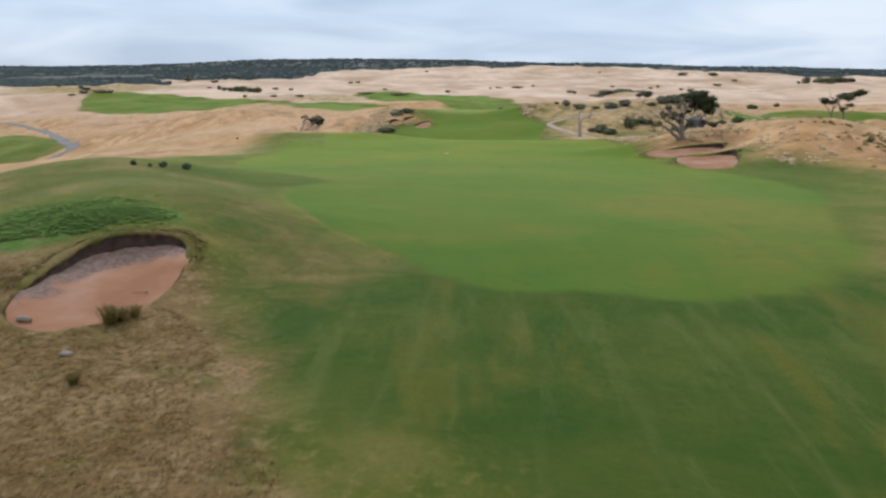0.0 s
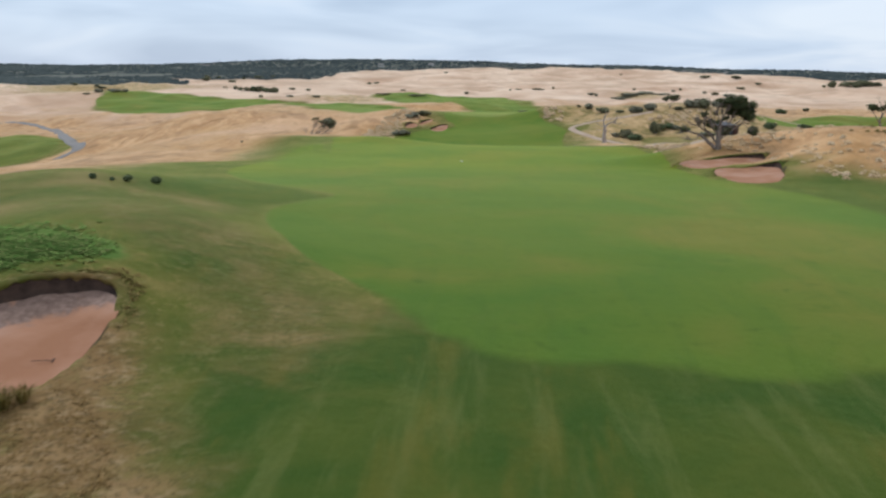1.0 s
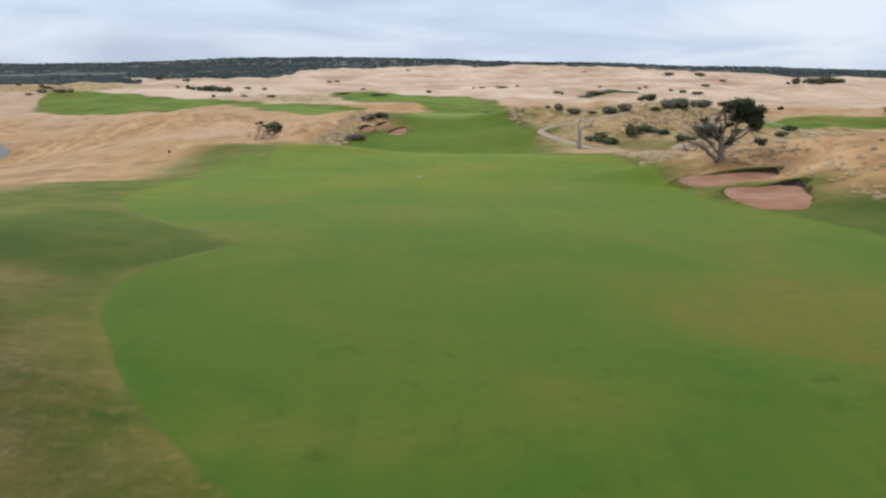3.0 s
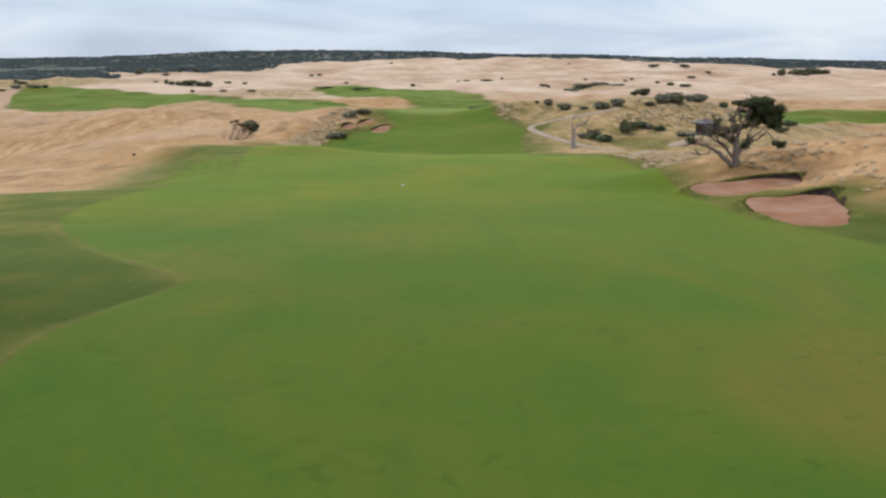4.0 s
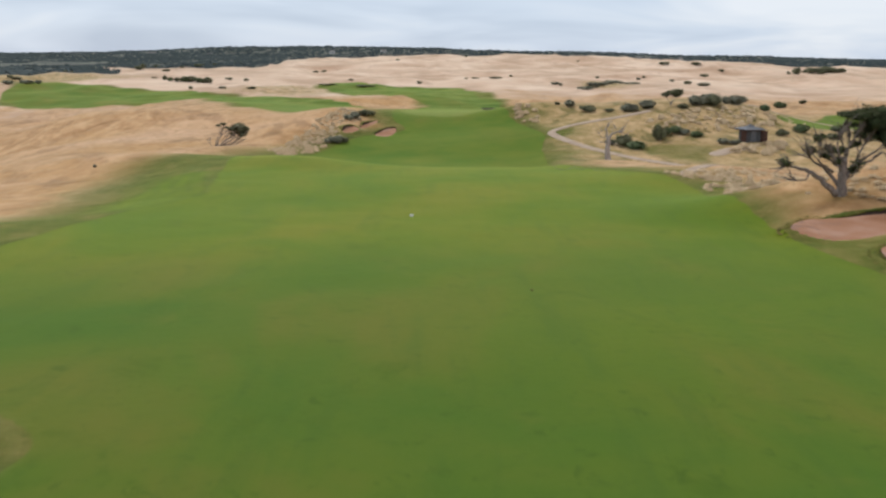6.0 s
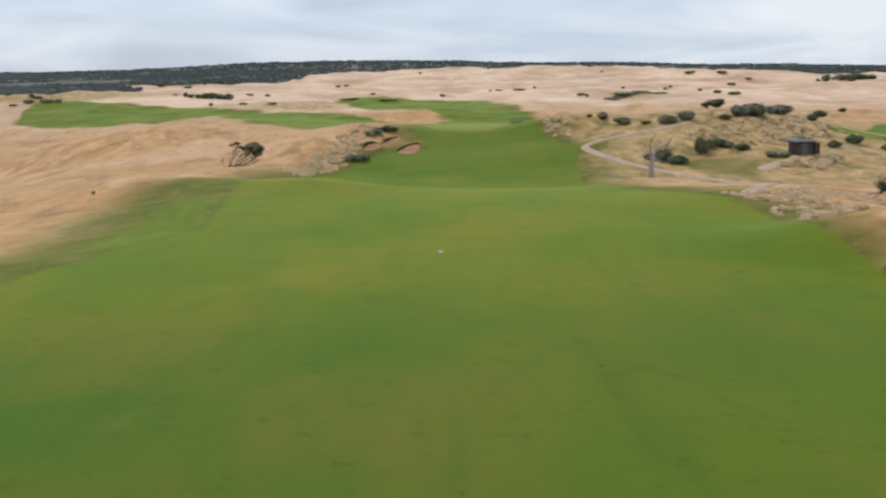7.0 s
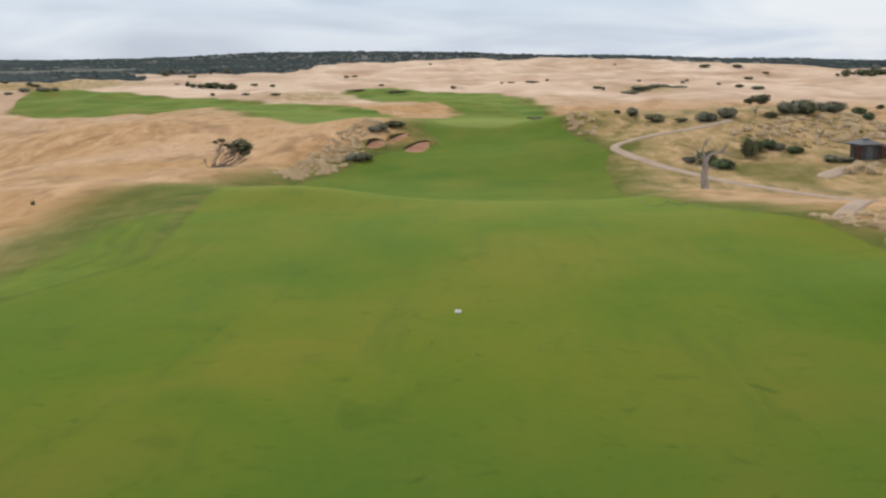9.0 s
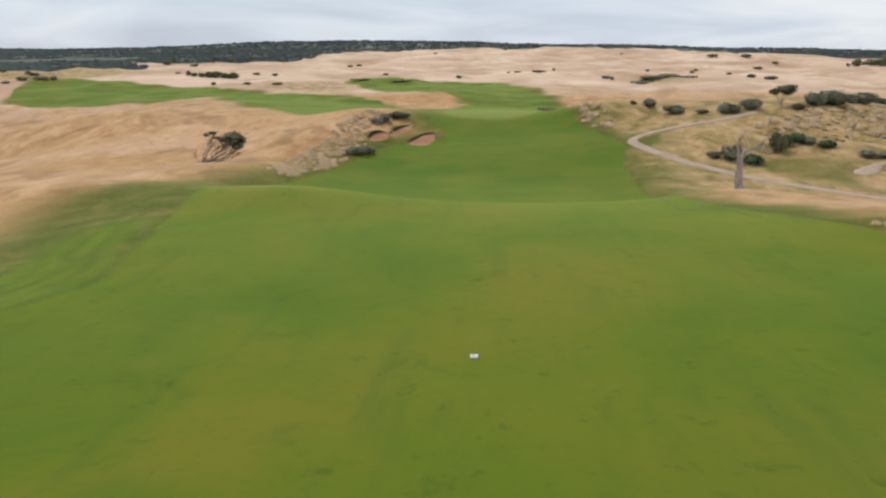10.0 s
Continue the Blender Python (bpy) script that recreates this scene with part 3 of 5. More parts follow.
def outside(x, y, line, reach=1e9):
    """Metres from the closed line, negative inside it."""
    x, y = np.asarray(x, float), np.asarray(y, float)
    out = np.full(x.shape, float(min(reach, 1e6)))
    lo, hi = line.min(0) - reach, line.max(0) + reach
    near = (x > lo[0]) & (x < hi[0]) & (y > lo[1]) & (y < hi[1])
    px, py = x[near], y[near]
    best, odd = np.full(px.shape, 1e12), np.zeros(px.shape, bool)
    for (ax, ay), (bx, by) in zip(line, np.roll(line, -1, 0)):
        ex, ey = bx - ax, by - ay
        k = np.clip(((px - ax) * ex + (py - ay) * ey) / (ex * ex + ey * ey + 1e-9), 0, 1)
        best = np.minimum(best, (px - ax - k * ex) ** 2 + (py - ay - k * ey) ** 2)
        odd ^= ((ay > py) != (by > py)) & (px < (bx - ax) * (py - ay) / (by - ay + 1e-12) + ax)
    out[near] = np.where(odd, -1, 1) * np.sqrt(best)
    return out


# bunkers: outline, depth of the sand at the middle, slope of the sand in x and y, rise of its back bank
BUNKERS = {
    "near": (outline([(-10.7, 29.4), (-10.8, 30.8), (-10.5, 32.3), (-10.0, 33.7), (-9.2, 34.7), (-8.2, 35.1), (-7.2, 35.5), (-6.6, 35.1), (-6.2, 33.8), (-6.0, 32.2), (-6.2, 30.3), (-6.9, 28.4), (-7.9, 27.5), (-8.9, 27.4), (-9.9, 28.1)], 6), -0.20, 0.0, 0.16, 0.22),
    "front": (outline([(22.7, 90.2), (23.8, 90.6), (25.2, 90.6), (26.6, 91.0), (27.7, 90.4), (27.5, 87.4), (26.2, 83.4), (25.0, 81.2), (23.6, 81.0), (22.6, 82.4), (22.1, 85.2), (22.1, 88.0)]), -0.17, 0.05, 0.035, 0.06),
    "back": (outline([(20.8, 96.6), (22.0, 97.8), (24.2, 98.2), (26.6, 98.6), (28.4, 98.0), (28.3, 96.6), (26.2, 94.8), (23.8, 94.0), (22.0, 93.9), (21.0, 95.0)]), -0.16, 0.06, 0.10, 0.05),
    "hill_left": (outline([(-14.7, 199.4), (-13.9, 201.6), (-12.8, 201.8), (-12.2, 199.4), (-13.1, 197.2), (-14.2, 197.3)]), -0.20, 0.02, 0.13, 0.1),
    "hill_middle": (outline([(-12.4, 202.8), (-11.5, 205.4), (-9.9, 207.6), (-9.7, 206.2), (-10.7, 203.9), (-11.7, 202.0)]), -0.15, 0.02, 0.15, 0.1),
    "hill_right": (outline([(-9.6, 199.6), (-8.3, 203.4), (-6.8, 205.2), (-6.3, 203.4), (-6.5, 200.6), (-7.6, 197.9), (-8.9, 198.0)]), -0.20, 0.0, 0.13, 0.1),
}


def sand(name, x, y):
    line, deep, sx, sy, climb = BUNKERS[name]
    cx, cy = line.mean(0)
    d = np.minimum(outside(x, y, line, 6), 0.5)
    bank = 0.12 + climb * (1 + 0.45 * grain(x, y, 1.3, 25) + 0.25 * grain(x, y, 0.5, 26)) * rise((y - cy - 0.7 * (x - cx)) / 5, -0.4, 0.9)
    return float(lie(cx, cy)) + deep + sx * (x - cx) + sy * (y - cy) + bank * np.exp(-((d / 0.9) ** 2)) + 0.05 * grain(x, y, 1.6, 21) + 0.02 * grain(x, y, 0.5, 22)


def land(x, y):
    """The ground's height, cut down under the bunkers' sand, with a raised back lip."""
    z = lie(x, y)
    for name, (line, *rest) in BUNKERS.items():
        d = outside(x, y, line, 4)
        near = d < 4
        if not near.any():
            continue
        xs, ys, ds, zs = x[near], y[near], d[near], z[near]
        floor = sand(name, xs, ys)
        cx, cy = line.mean(0)
        back = rise((ys - cy) / (line[:, 1].max() - cy), -0.5, 0.7)
        zs = zs + (0.24 if name == "near" else 0.10) * back * np.exp(-((np.maximum(ds, 0) / 1.3) ** 2)) + 0.05 * grain(xs, ys, 0.9, 23) * np.exp(-((ds / 0.5) ** 2))
        zs = np.maximum(zs, floor + 0.08 - 0.6 * np.maximum(ds - 0.3, 0))
        lean = rise((ys - cy) / (line[:, 1].max() - cy) - 0.35 * (xs - cx) / (line[:, 0].max() - cx), 0.05, 0.4)
        cut = np.maximum(rise(-ds, 0.0, 0.25), lean * rise(0.35 - ds, 0.0, 0.35))
        z[near] = zs + (floor - 0.30 - zs) * cut
    return z


# ---- the ground: one sheet to the horizon ----
FAIRWAY = outline([(3.0, 36.2), (-1.5, 41.7), (-3.5, 44.8), (-5.8, 49.7), (-7.0, 55.5), (-6.4, 60.0), (-5.6, 64.0), (-6.2, 66.6), (-10.5, 71.0), (-17.0, 82.0), (-18.2, 95.0), (-17.0, 105.0),
                   (-14.6, 113.5), (-15.6, 120.0), (-17.2, 129.0), (-18.6, 141.0), (-18.6, 152.0), (-17.6, 166.0), (-16.6, 178.0), (-14.6, 187.0), (-10.6, 197.0), (-5.0, 204.0), (-7.5, 214.0), (-6.5, 245.0),
                   (9.0, 246.0), (11.5, 226.0), (12.5, 208.0), (16.6, 192.0), (15.8, 183.0), (15.1, 170.0), (14.8, 158.0), (14.9, 145.0), (17.2, 135.0), (20.9, 123.5), (20.4, 106.0), (20.4, 94.0), (21.2, 84.5),
                   (23.6, 76.0), (26.0, 64.0), (22.0, 49.0), (18.6, 37.5), (14.8, 33.2), (7.3, 33.2)], 5)
FAR_LEFT = outline([(-162, 398), (-178, 462), (-119, 436), (-69, 380), (-42, 326), (-18, 264), (-14, 225), (-24, 215), (-39, 240), (-60, 290), (-97, 362), (-140, 370)], 6)
FAR_MID = outline([(-6, 240), (-4, 300), (-19, 340), (-53, 446), (-53, 474), (-26, 464), (2, 440), (14, 330), (14, 262), (10, 240)], 6)
FAR_RIGHT = outline([(56, 199), (66, 214), (78, 224), (98, 218), (104, 210), (90, 205), (74, 202), (58, 193)], 6)
LOW_GREEN = outline([(-150, 236), (-128, 252), (-108, 244), (-92, 214), (-96, 202), (-115, 194), (-150, 200)], 6)
APRON = outline([(-1, 37), (-2.5, 30), (0.5, 22), (6, 17), (14, 14), (20, 17), (23, 27), (20, 36), (8, 37)], 5)
RUSHES = outline([(-20, 40.2), (-15.9, 40.2), (-13.4, 40.4), (-10.6, 40.2), (-7.6, 38.6), (-7.2, 37.2), (-8.3, 36.6), (-9.9, 36.2), (-11.2, 35.4), (-12.4, 34.6), (-14, 34.8), (-20, 36)], 5)


def bands(start, end, step, grow=0.0):
    out, y = [], start
    while y < end:
        out.append(y)
        y += step
        step *= 1 + grow
    return out


ROWS = np.array([-400, -300, -200, -120, -80, -50] + bands(-30, 8, 2.0) + bands(8, 25, 0.30) + bands(25, 42, 0.13) + bands(42, 74, 0.36) + bands(74, 102, 0.22)
                + bands(102, 190, 0.42) + bands(190, 212, 0.28) + bands(212, 4990, 0.45, 0.015) + [4990])
COLS = 521
u = np.linspace(-1, 1, COLS)
wide = 46 + 0.78 * np.maximum(ROWS, 0) + 0.35 * np.maximum(-ROWS, 0)
X = wide[:, None] * (0.42 * u + 0.58 * u ** 3)[None, :] + 260 * (u ** 9)[None, :]
Y = np.repeat(ROWS[:, None], COLS, 1)
X, Y = X.ravel(), Y.ravel()
Z = land(X, Y)


def soft(d, width):
    return 1 - rise(d, -width, width)


d_fair = outside(X, Y, FAIRWAY, 40)
d_fair = np.where(d_fair > 39, 40, d_fair)
edge_wave = 0.5 * grain(X, Y, 5, 31) + 0.25 * grain(X, Y, 1.6, 32)
mown = soft(d_fair + edge_wave * (0.5 + 2.0 * (1 - rise(Y, 36, 46)) * rise(X, -1, 5)), 0.28 + 3.4 * (1 - rise(Y, 36, 46)) * rise(X, -3, 3) + 2.2 * rise(X, 10, 16) * (1 - rise(Y, 68, 80)))
for line, level in ((FAR_LEFT, 1.0), (FAR_MID, 1.0), (FAR_RIGHT, 0.9), (LOW_GREEN, 0.5)):
    mown = np.maximum(mown, level * soft(outside(X, Y, line, 20) + 3 * grain(X, Y, 18, 33), 1.6))
left = 1 - rise(X, 0, 12)
reach = 3.5 + (8.5 * (1 - rise(Y, 92, 112)) + 5.2 * rise(Y, 100, 114) * (1 - rise(Y, 132, 150)) + 1.0 * rise(Y, 100, 114)) * left + 7 * (1 - rise(Y, 58, 82)) + 10 * (1 - rise(Y, 25, 38))
reach += 7 * rise(X, 15, 22) * rise(Y, 60, 75) * (1 - rise(Y, 88, 96))
semi = soft(d_fair - reach + (5 - 4 * left * rise(Y, 95, 112)) * edge_wave, 6.0 - 0.6 * left * rise(Y, 95, 112))
for line in (FAR_LEFT, FAR_MID, LOW_GREEN):
    semi = np.maximum(semi, soft(outside(X, Y, line, 20) - 2 + 3 * grain(X, Y, 14, 34), 3))
WET = outline([(28.6, 177.3), (32.2, 179.4), (36.1, 177.0), (37.4, 172.5), (34.8, 167.2), (31.5, 168.9)], 5)
semi = np.maximum(semi, 0.6 * soft(outside(X, Y, WET, 8) + 1.5 * edge_wave, 1.2))
BANK = outline([(-15.4, 108), (-14.6, 112), (-14.7, 115.5), (-16.4, 122), (-18.0, 129), (-20.4, 127), (-21.2, 123), (-20.6, 117), (-20.4, 112), (-18.5, 107)], 5)
THIN = outline([(3, 8), (0.5, 17), (-3.2, 26), (-5.2, 33), (-6.4, 36.0), (-8.6, 35.6), (-11, 33.8), (-16, 35.4), (-40, 40), (-60, 30), (-40, 5)], 5)
deep = soft(outside(X, Y, APRON, 12) + 3.5 * edge_wave, 3.6)
bank_grass = soft(outside(X, Y, BANK, 12) + 1.2 * edge_wave, 2.6)
mown = np.maximum(mown, 0.9 * bank_grass)
TONGUE = outline([(-6, 65.6), (-11, 70), (-17, 77), (-18, 66), (-12, 55), (-7.6, 50), (-7.4, 56)], 5)
# darker olive grass, with the shade of the tongue's slope put into its colour
deep = np.maximum(deep, 1.0 * soft(outside(X, Y, TONGUE, 8) + 2 * edge_wave, 2.0))
FLANK = outline([(21, 44), (25, 56), (30, 66), (31.5, 80), (28.5, 84), (24, 80), (22, 66), (19, 50)], 5)
deep = np.maximum(deep, 0.75 * soft(outside(X, Y, FLANK, 8) + 2 * edge_wave, 2.6))
# shade of the step at the fairway's left edge, painted as a thin line
step_shade = np.exp(-(((d_fair - 0.25) / 0.22) ** 2)) * (1 - rise(X, -6, 6))
rings = rise(np.sin(5.2 * d_fair + 2.0 * grain(X, Y, 4, 38)) + 0.5 * grain(X, Y, 1.5, 39), 0.1, 1.1) * rise(d_fair, 0.6, 1.4) * (1 - rise(d_fair, 3.5, 5.5)) * (1 - rise(X, -6, 6)) * rise(Y, 106, 112) * (1 - rise(Y, 134, 140))
line_marks = (0.55 * step_shade * (1 - rise(Y, 112, 120)) + 0.45 * rings) * rise(Y, 96, 106) * (1 - rise(Y, 126, 138))
scalp = 0.25 * np.exp(-(((d_fair - 0.12) / 0.16) ** 2)) * (1 - rise(X, -3, 3)) * rise(Y, 38, 46) * (1 - rise(Y, 70, 84))
thin = soft(outside(X, Y, THIN, 12) + 3.0 * edge_wave, 2.5)
ROUGH_SIDE = outline([(1.0, 36.5), (-2.2, 41.4), (-4.6, 45.5), (-7.6, 50), (-9, 54), (-18, 57), (-30, 55), (-30, 44), (-10, 40.5), (-5.5, 36), (-2, 30)], 5)
beside = soft(outside(X, Y, ROUGH_SIDE, 12) + 3.0 * edge_wave, 2.5)
thin = np.maximum(thin * (1 - 0.5 * beside), 0.44 * beside)
deep = np.maximum(deep, 0.72 * beside)
SHOULDER = outline([(22, 34), (24.5, 48), (29.5, 60), (34, 74), (48, 77), (50, 34)], 5)
thin = np.maximum(thin, 0.55 * soft(outside(X, Y, SHOULDER, 10) + 2.5 * edge_wave, 3.0))
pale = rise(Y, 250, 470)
green = soft(np.hypot((X - 1.5) / 8.5, (Y - 227) / 13) * 8 - 8 + edge_wave, 1.0)
hollow = rise(Y, 138, 152) * (1 - rise(Y, 207, 213))
thirst = rise(Y, 58, 112) * (1 - 0.8 * rise(Y, 142, 170)) + 0.25 * grain(X, Y, 14, 37)
lush = soft(outside(X, Y, RUSHES, 8) + 1.5 * edge_wave, 1.0)
d_sand = np.full(X.shape, 9.0)
for line, *rest in BUNKERS.values():
    d_sand = np.minimum(d_sand, outside(X, Y, line, 8))
soil = soft(d_sand + 0.03 + 0.10 * grain(X, Y, 0.8, 35), 0.10)
scrub = 0.9 * np.exp(-(((X - 70) / 15) ** 2 + ((Y - 472) / 26) ** 2)) + 0.8 * np.exp(-(((X - 19) / 4.5) ** 2 + ((Y - 176) / 15) ** 2)) + 0.75 * np.exp(-(((X + 24.5) / 4.5) ** 2 + ((Y - 121) / 13) ** 2)) + np.exp(-(((X - 38) / 27) ** 2 + ((Y - 186) / 32) ** 2)) * 1.1 + np.exp(-(((X - 20) / 7) ** 2 + ((Y - 212) / 10) ** 2)) + 0.5 * np.exp(-(((X - 75) / 25) ** 2 + ((Y - 210) / 30) ** 2)) + 0.9 * np.exp(-(((X + 205) / 55) ** 2 + ((Y - 520) / 90) ** 2)) + 0.6 * np.exp(-(((X + 60) / 40) ** 2 + ((Y - 420) / 60) ** 2)) + 0.55 * np.exp(-(((X + 50) / 14) ** 2 + ((Y - 262) / 30) ** 2))
bearing = X / np.maximum(Y, 1)
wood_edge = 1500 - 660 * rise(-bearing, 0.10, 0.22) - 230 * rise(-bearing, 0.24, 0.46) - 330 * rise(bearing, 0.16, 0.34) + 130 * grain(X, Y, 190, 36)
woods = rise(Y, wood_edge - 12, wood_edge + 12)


def ground_sheet():
    me = bpy.data.meshes.new("ground")
    n, m = len(ROWS), COLS
    at = np.arange(n * m).reshape(n, m)
    quads = np.stack([at[:-1, :-1], at[:-1, 1:], at[1:, 1:], at[1:, :-1]], -1).reshape(-1, 4)
    me.vertices.add(n * m)
    me.vertices.foreach_set("co", np.column_stack([X, Y, Z]).astype(np.float32).ravel())
    me.loops.add(quads.size)
    me.loops.foreach_set("vertex_index", quads.astype(np.int32).ravel())
    me.polygons.add(len(quads))
    me.polygons.foreach_set("loop_start", np.arange(0, quads.size, 4, dtype=np.int32))
    me.polygons.foreach_set("use_smooth", np.ones(len(quads), bool))
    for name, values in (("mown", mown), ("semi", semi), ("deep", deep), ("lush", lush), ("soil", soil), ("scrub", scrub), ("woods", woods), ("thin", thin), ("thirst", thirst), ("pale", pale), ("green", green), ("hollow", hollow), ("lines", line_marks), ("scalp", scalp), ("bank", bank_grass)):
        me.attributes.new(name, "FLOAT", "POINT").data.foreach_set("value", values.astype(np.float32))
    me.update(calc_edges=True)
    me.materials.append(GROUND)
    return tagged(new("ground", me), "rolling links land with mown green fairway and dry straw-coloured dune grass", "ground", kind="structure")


ground_sheet()


def strip(name, path, width, mat, label, category, lift=0.05):
    """A made path draped over the ground, with a little crown and ragged edges."""
    rng = np.random.default_rng(len(path) * 7 + 3)
    p = np.array(path, float)
    line = bend(np.column_stack([p, np.zeros(len(p))]), 14, 0.0, rng)[:, :2]
    way = np.gradient(line, axis=0)
    way /= np.linalg.norm(way, axis=1)[:, None]
    side = np.column_stack([way[:, 1], -way[:, 0]])
    across = np.array([-1.08, -1, -0.5, 0, 0.5, 1, 1.08])
    drop = np.array([-0.25, 0, 0.02, 0.03, 0.02, 0, -0.25])
    verts = []
    for i, (q, s) in enumerate(zip(line, side)):
        for k, h in zip(across, drop):
            w = width / 2 * (1 - 0.45 * float(rise(i, len(line) - 9, len(line)))) * (1 + 0.10 * float(grain(q[0], q[1], 2.0, 41 + int(k > 0))))
            x, y = q + s * k * w
            verts.append((x, y, on_ground(x, y)[2] + lift * (1 - 1.4 * float(rise(i, len(line) - 10, len(line) - 1))) + h))
    n = len(across)
    faces = [(i * n + k, i * n + k + 1, (i + 1) * n + k + 1, (i + 1) * n + k) for i in range(len(line) - 1) for k in range(n - 1)]
    return tagged(part(name, (verts, faces), mat, None, "", True), label, category, kind="structure")


strip("path", [(34, 199), (29, 197), (24, 196.5), (20, 195), (17.8, 192), (19.0, 187), (22.2, 179), (26, 171.5), (30.5, 165), (33.6, 158), (34.6, 151.5), (32.5, 145.5), (28.5, 138), (25.6, 132.2), (23.4, 128.2), (21.8, 125.4)],
      1.25, GRAVEL, "pale gravel buggy path winding through dry grass", "path")
strip("road", [(-200, 345), (-166, 335), (-140, 312), (-105, 243), (-88, 213), (-86, 203), (-92, 192)], 2.8, ASPHALT, "narrow worn asphalt road below the dunes", "road", 0.07)
strip("sand_patch", [(41.6, 173.6), (39.6, 173.0), (38.0, 171.8), (36.4, 170.6)], 2.2, GRAVEL, "pale bare sand patch before the small hut", "bare sand", 0.03)
strip("path_far", [(52, 208), (57, 206), (64, 203), (70, 197)], 2.0, GRAVEL, "pale gravel track by a far fairway", "path")


# ---- bunkers ----
def bunker(name, label, seed):
    rng = np.random.default_rng(seed)
    line, *rest = BUNKERS[name]
    c = line.mean(0)
    base = on_ground(*c)
    root = thing("sand_bunker", base, label, "bunker", "sand bunkers")
    rings = np.r_[np.linspace(0.04, 0.9, 15), 0.96, 1.0, 1.035]
    verts, n = [], len(line)
    for k in rings:
        p = c + (line - c) * k
        verts += list(np.column_stack([p, sand(name, p[:, 0], p[:, 1])]) - np.array(base))
    faces = [tuple(reversed(range(n)))]
    for r in range(len(rings) - 1):
        for i in range(n):
            a, b = r * n + i, r * n + (i + 1) % n
            faces.append((a, b, b + n, a + n))
    floor = part("sand", (verts, [tuple(reversed(f)) for f in faces]), SAND, root, "smooth reddish sand", True)
    v = np.array(verts) + np.array(base)
    d = outside(v[:, 0], v[:, 1], line, 6)
    lee = rise((v[:, 1] - c[1] - 1.1 * (v[:, 0] - c[0])) / 3.2, -0.1, 0.8) * (1 - rise(-d, 0.5, 1.9)) * (1.0 if name == "near" else 0.3)
    floor.data.attributes.new("bank", "FLOAT", "POINT").data.foreach_set("value", lee.astype(np.float32))
    # a rounded shoulder of matted turf overhangs a dark earth face along the back
    lean = (line[:, 1] - c[1]) / (line[:, 1].max() - c[1]) - 0.35 * (line[:, 0] - c[0]) / (line[:, 0].max() - c[0])
    runs = sorted([i for i in range(n) if lean[i] > -0.12], key=lambda i: math.atan2(*(line[i] - c)))
    edge = line[runs]
    out = (edge - c) / np.linalg.norm(edge - c, axis=1)[:, None]
    spot = edge + out * 0.75
    high = land(spot[:, 0].copy(), spot[:, 1].copy())
    m = len(runs)
    high = np.array([high[max(0, k - 2):k + 3].mean() for k in range(m)])
    ends = rise(np.minimum(np.arange(m), m - 1 - np.arange(m)) / (0.14 * m), 0.0, 1.0)
    low_edge = sand(name, edge[:, 0], edge[:, 1])
    high = low_edge + (high - low_edge) * ends - 0.12 * (1 - ends)
    taper = np.sin(np.linspace(0.15, 2.99, m))
    ragged = 1 + 0.35 * rng.normal(0, 1, m).clip(-1.3, 1.3)
    rows = []
    for d, h in ((0.75, -0.03), (0.45, 0.03), (0.20, 0.05), (0.02, 0.0), (-0.05, -0.07), (-0.01, -0.13)):
        p = edge + out * (d + (0.25 if d > 0.3 else -0.05) * (ragged - 1))[:, None]
        floor_z = sand(name, p[:, 0], p[:, 1])
        blend = rise(d, 0.30, 0.70)
        ground_z = land(p[:, 0].copy(), p[:, 1].copy()) - 0.02 if d > 0.4 else high
        rows.append(np.column_stack([p, np.maximum((high + h * taper * ragged) * (1 - blend) + ground_z * blend, floor_z - 0.15)]))
    face_rows = []
    for d, k in ((0.03, 0.0), (-0.04, 0.5), (-0.16, 0.85), (-0.30, 1.0)):
        p = edge + out * (d - 0.06 * (ragged - 1))[:, None]
        low = sand(name, p[:, 0], p[:, 1]) - 0.06
        top_z = np.maximum(high - 0.08 * taper, low + 0.01)
        face_rows.append(np.column_stack([p, top_z + (low - top_z) * k]))
    # the face's colour holds dark earth and the lip's undercut shade together
    for part_name, grid, mat, note in (("turf_lip", rows, GROUND, "rounded overhanging turf lip"), ("earth_face", face_rows, EARTH, "crumbling earth face with the undercut's shade in its dark colour")):
        v = np.vstack(grid) - np.array(base)
        f = [(r * m + k, (r + 1) * m + k, (r + 1) * m + k + 1, r * m + k + 1) for r in range(len(grid) - 1) for k in range(m - 1)]
        piece = part(part_name, (v, f), mat, root, note, True)
        if part_name == "turf_lip":
            w = v + np.array(base)
            wave = 0.3 * grain(w[:, 0], w[:, 1], 1.2, 24)
            for key, level in (("semi", 0.85), ("thin", 0.55 if name == "near" else 0.15), ("deep", 0.70 if name == "near" else 0.5)):
                piece.data.attributes.new(key, "FLOAT", "POINT").data.foreach_set("value", (level + wave).astype(np.float32))
    return root


bunker("near", "deep red sand bunker with a dark ragged back lip", 61)
bunker("front", "pinkish sand bunker cut into the fairway's edge", 62)
bunker("back", "shallow red sand bunker below a dune with a tree", 63)
bunker("hill_left", "small red sand bunker below tussocks on a slope", 64)
bunker("hill_middle", "narrow red sand bunker tucked below ridge shrubs", 66)
bunker("hill_right", "small red sand bunker beside the raised green", 65)


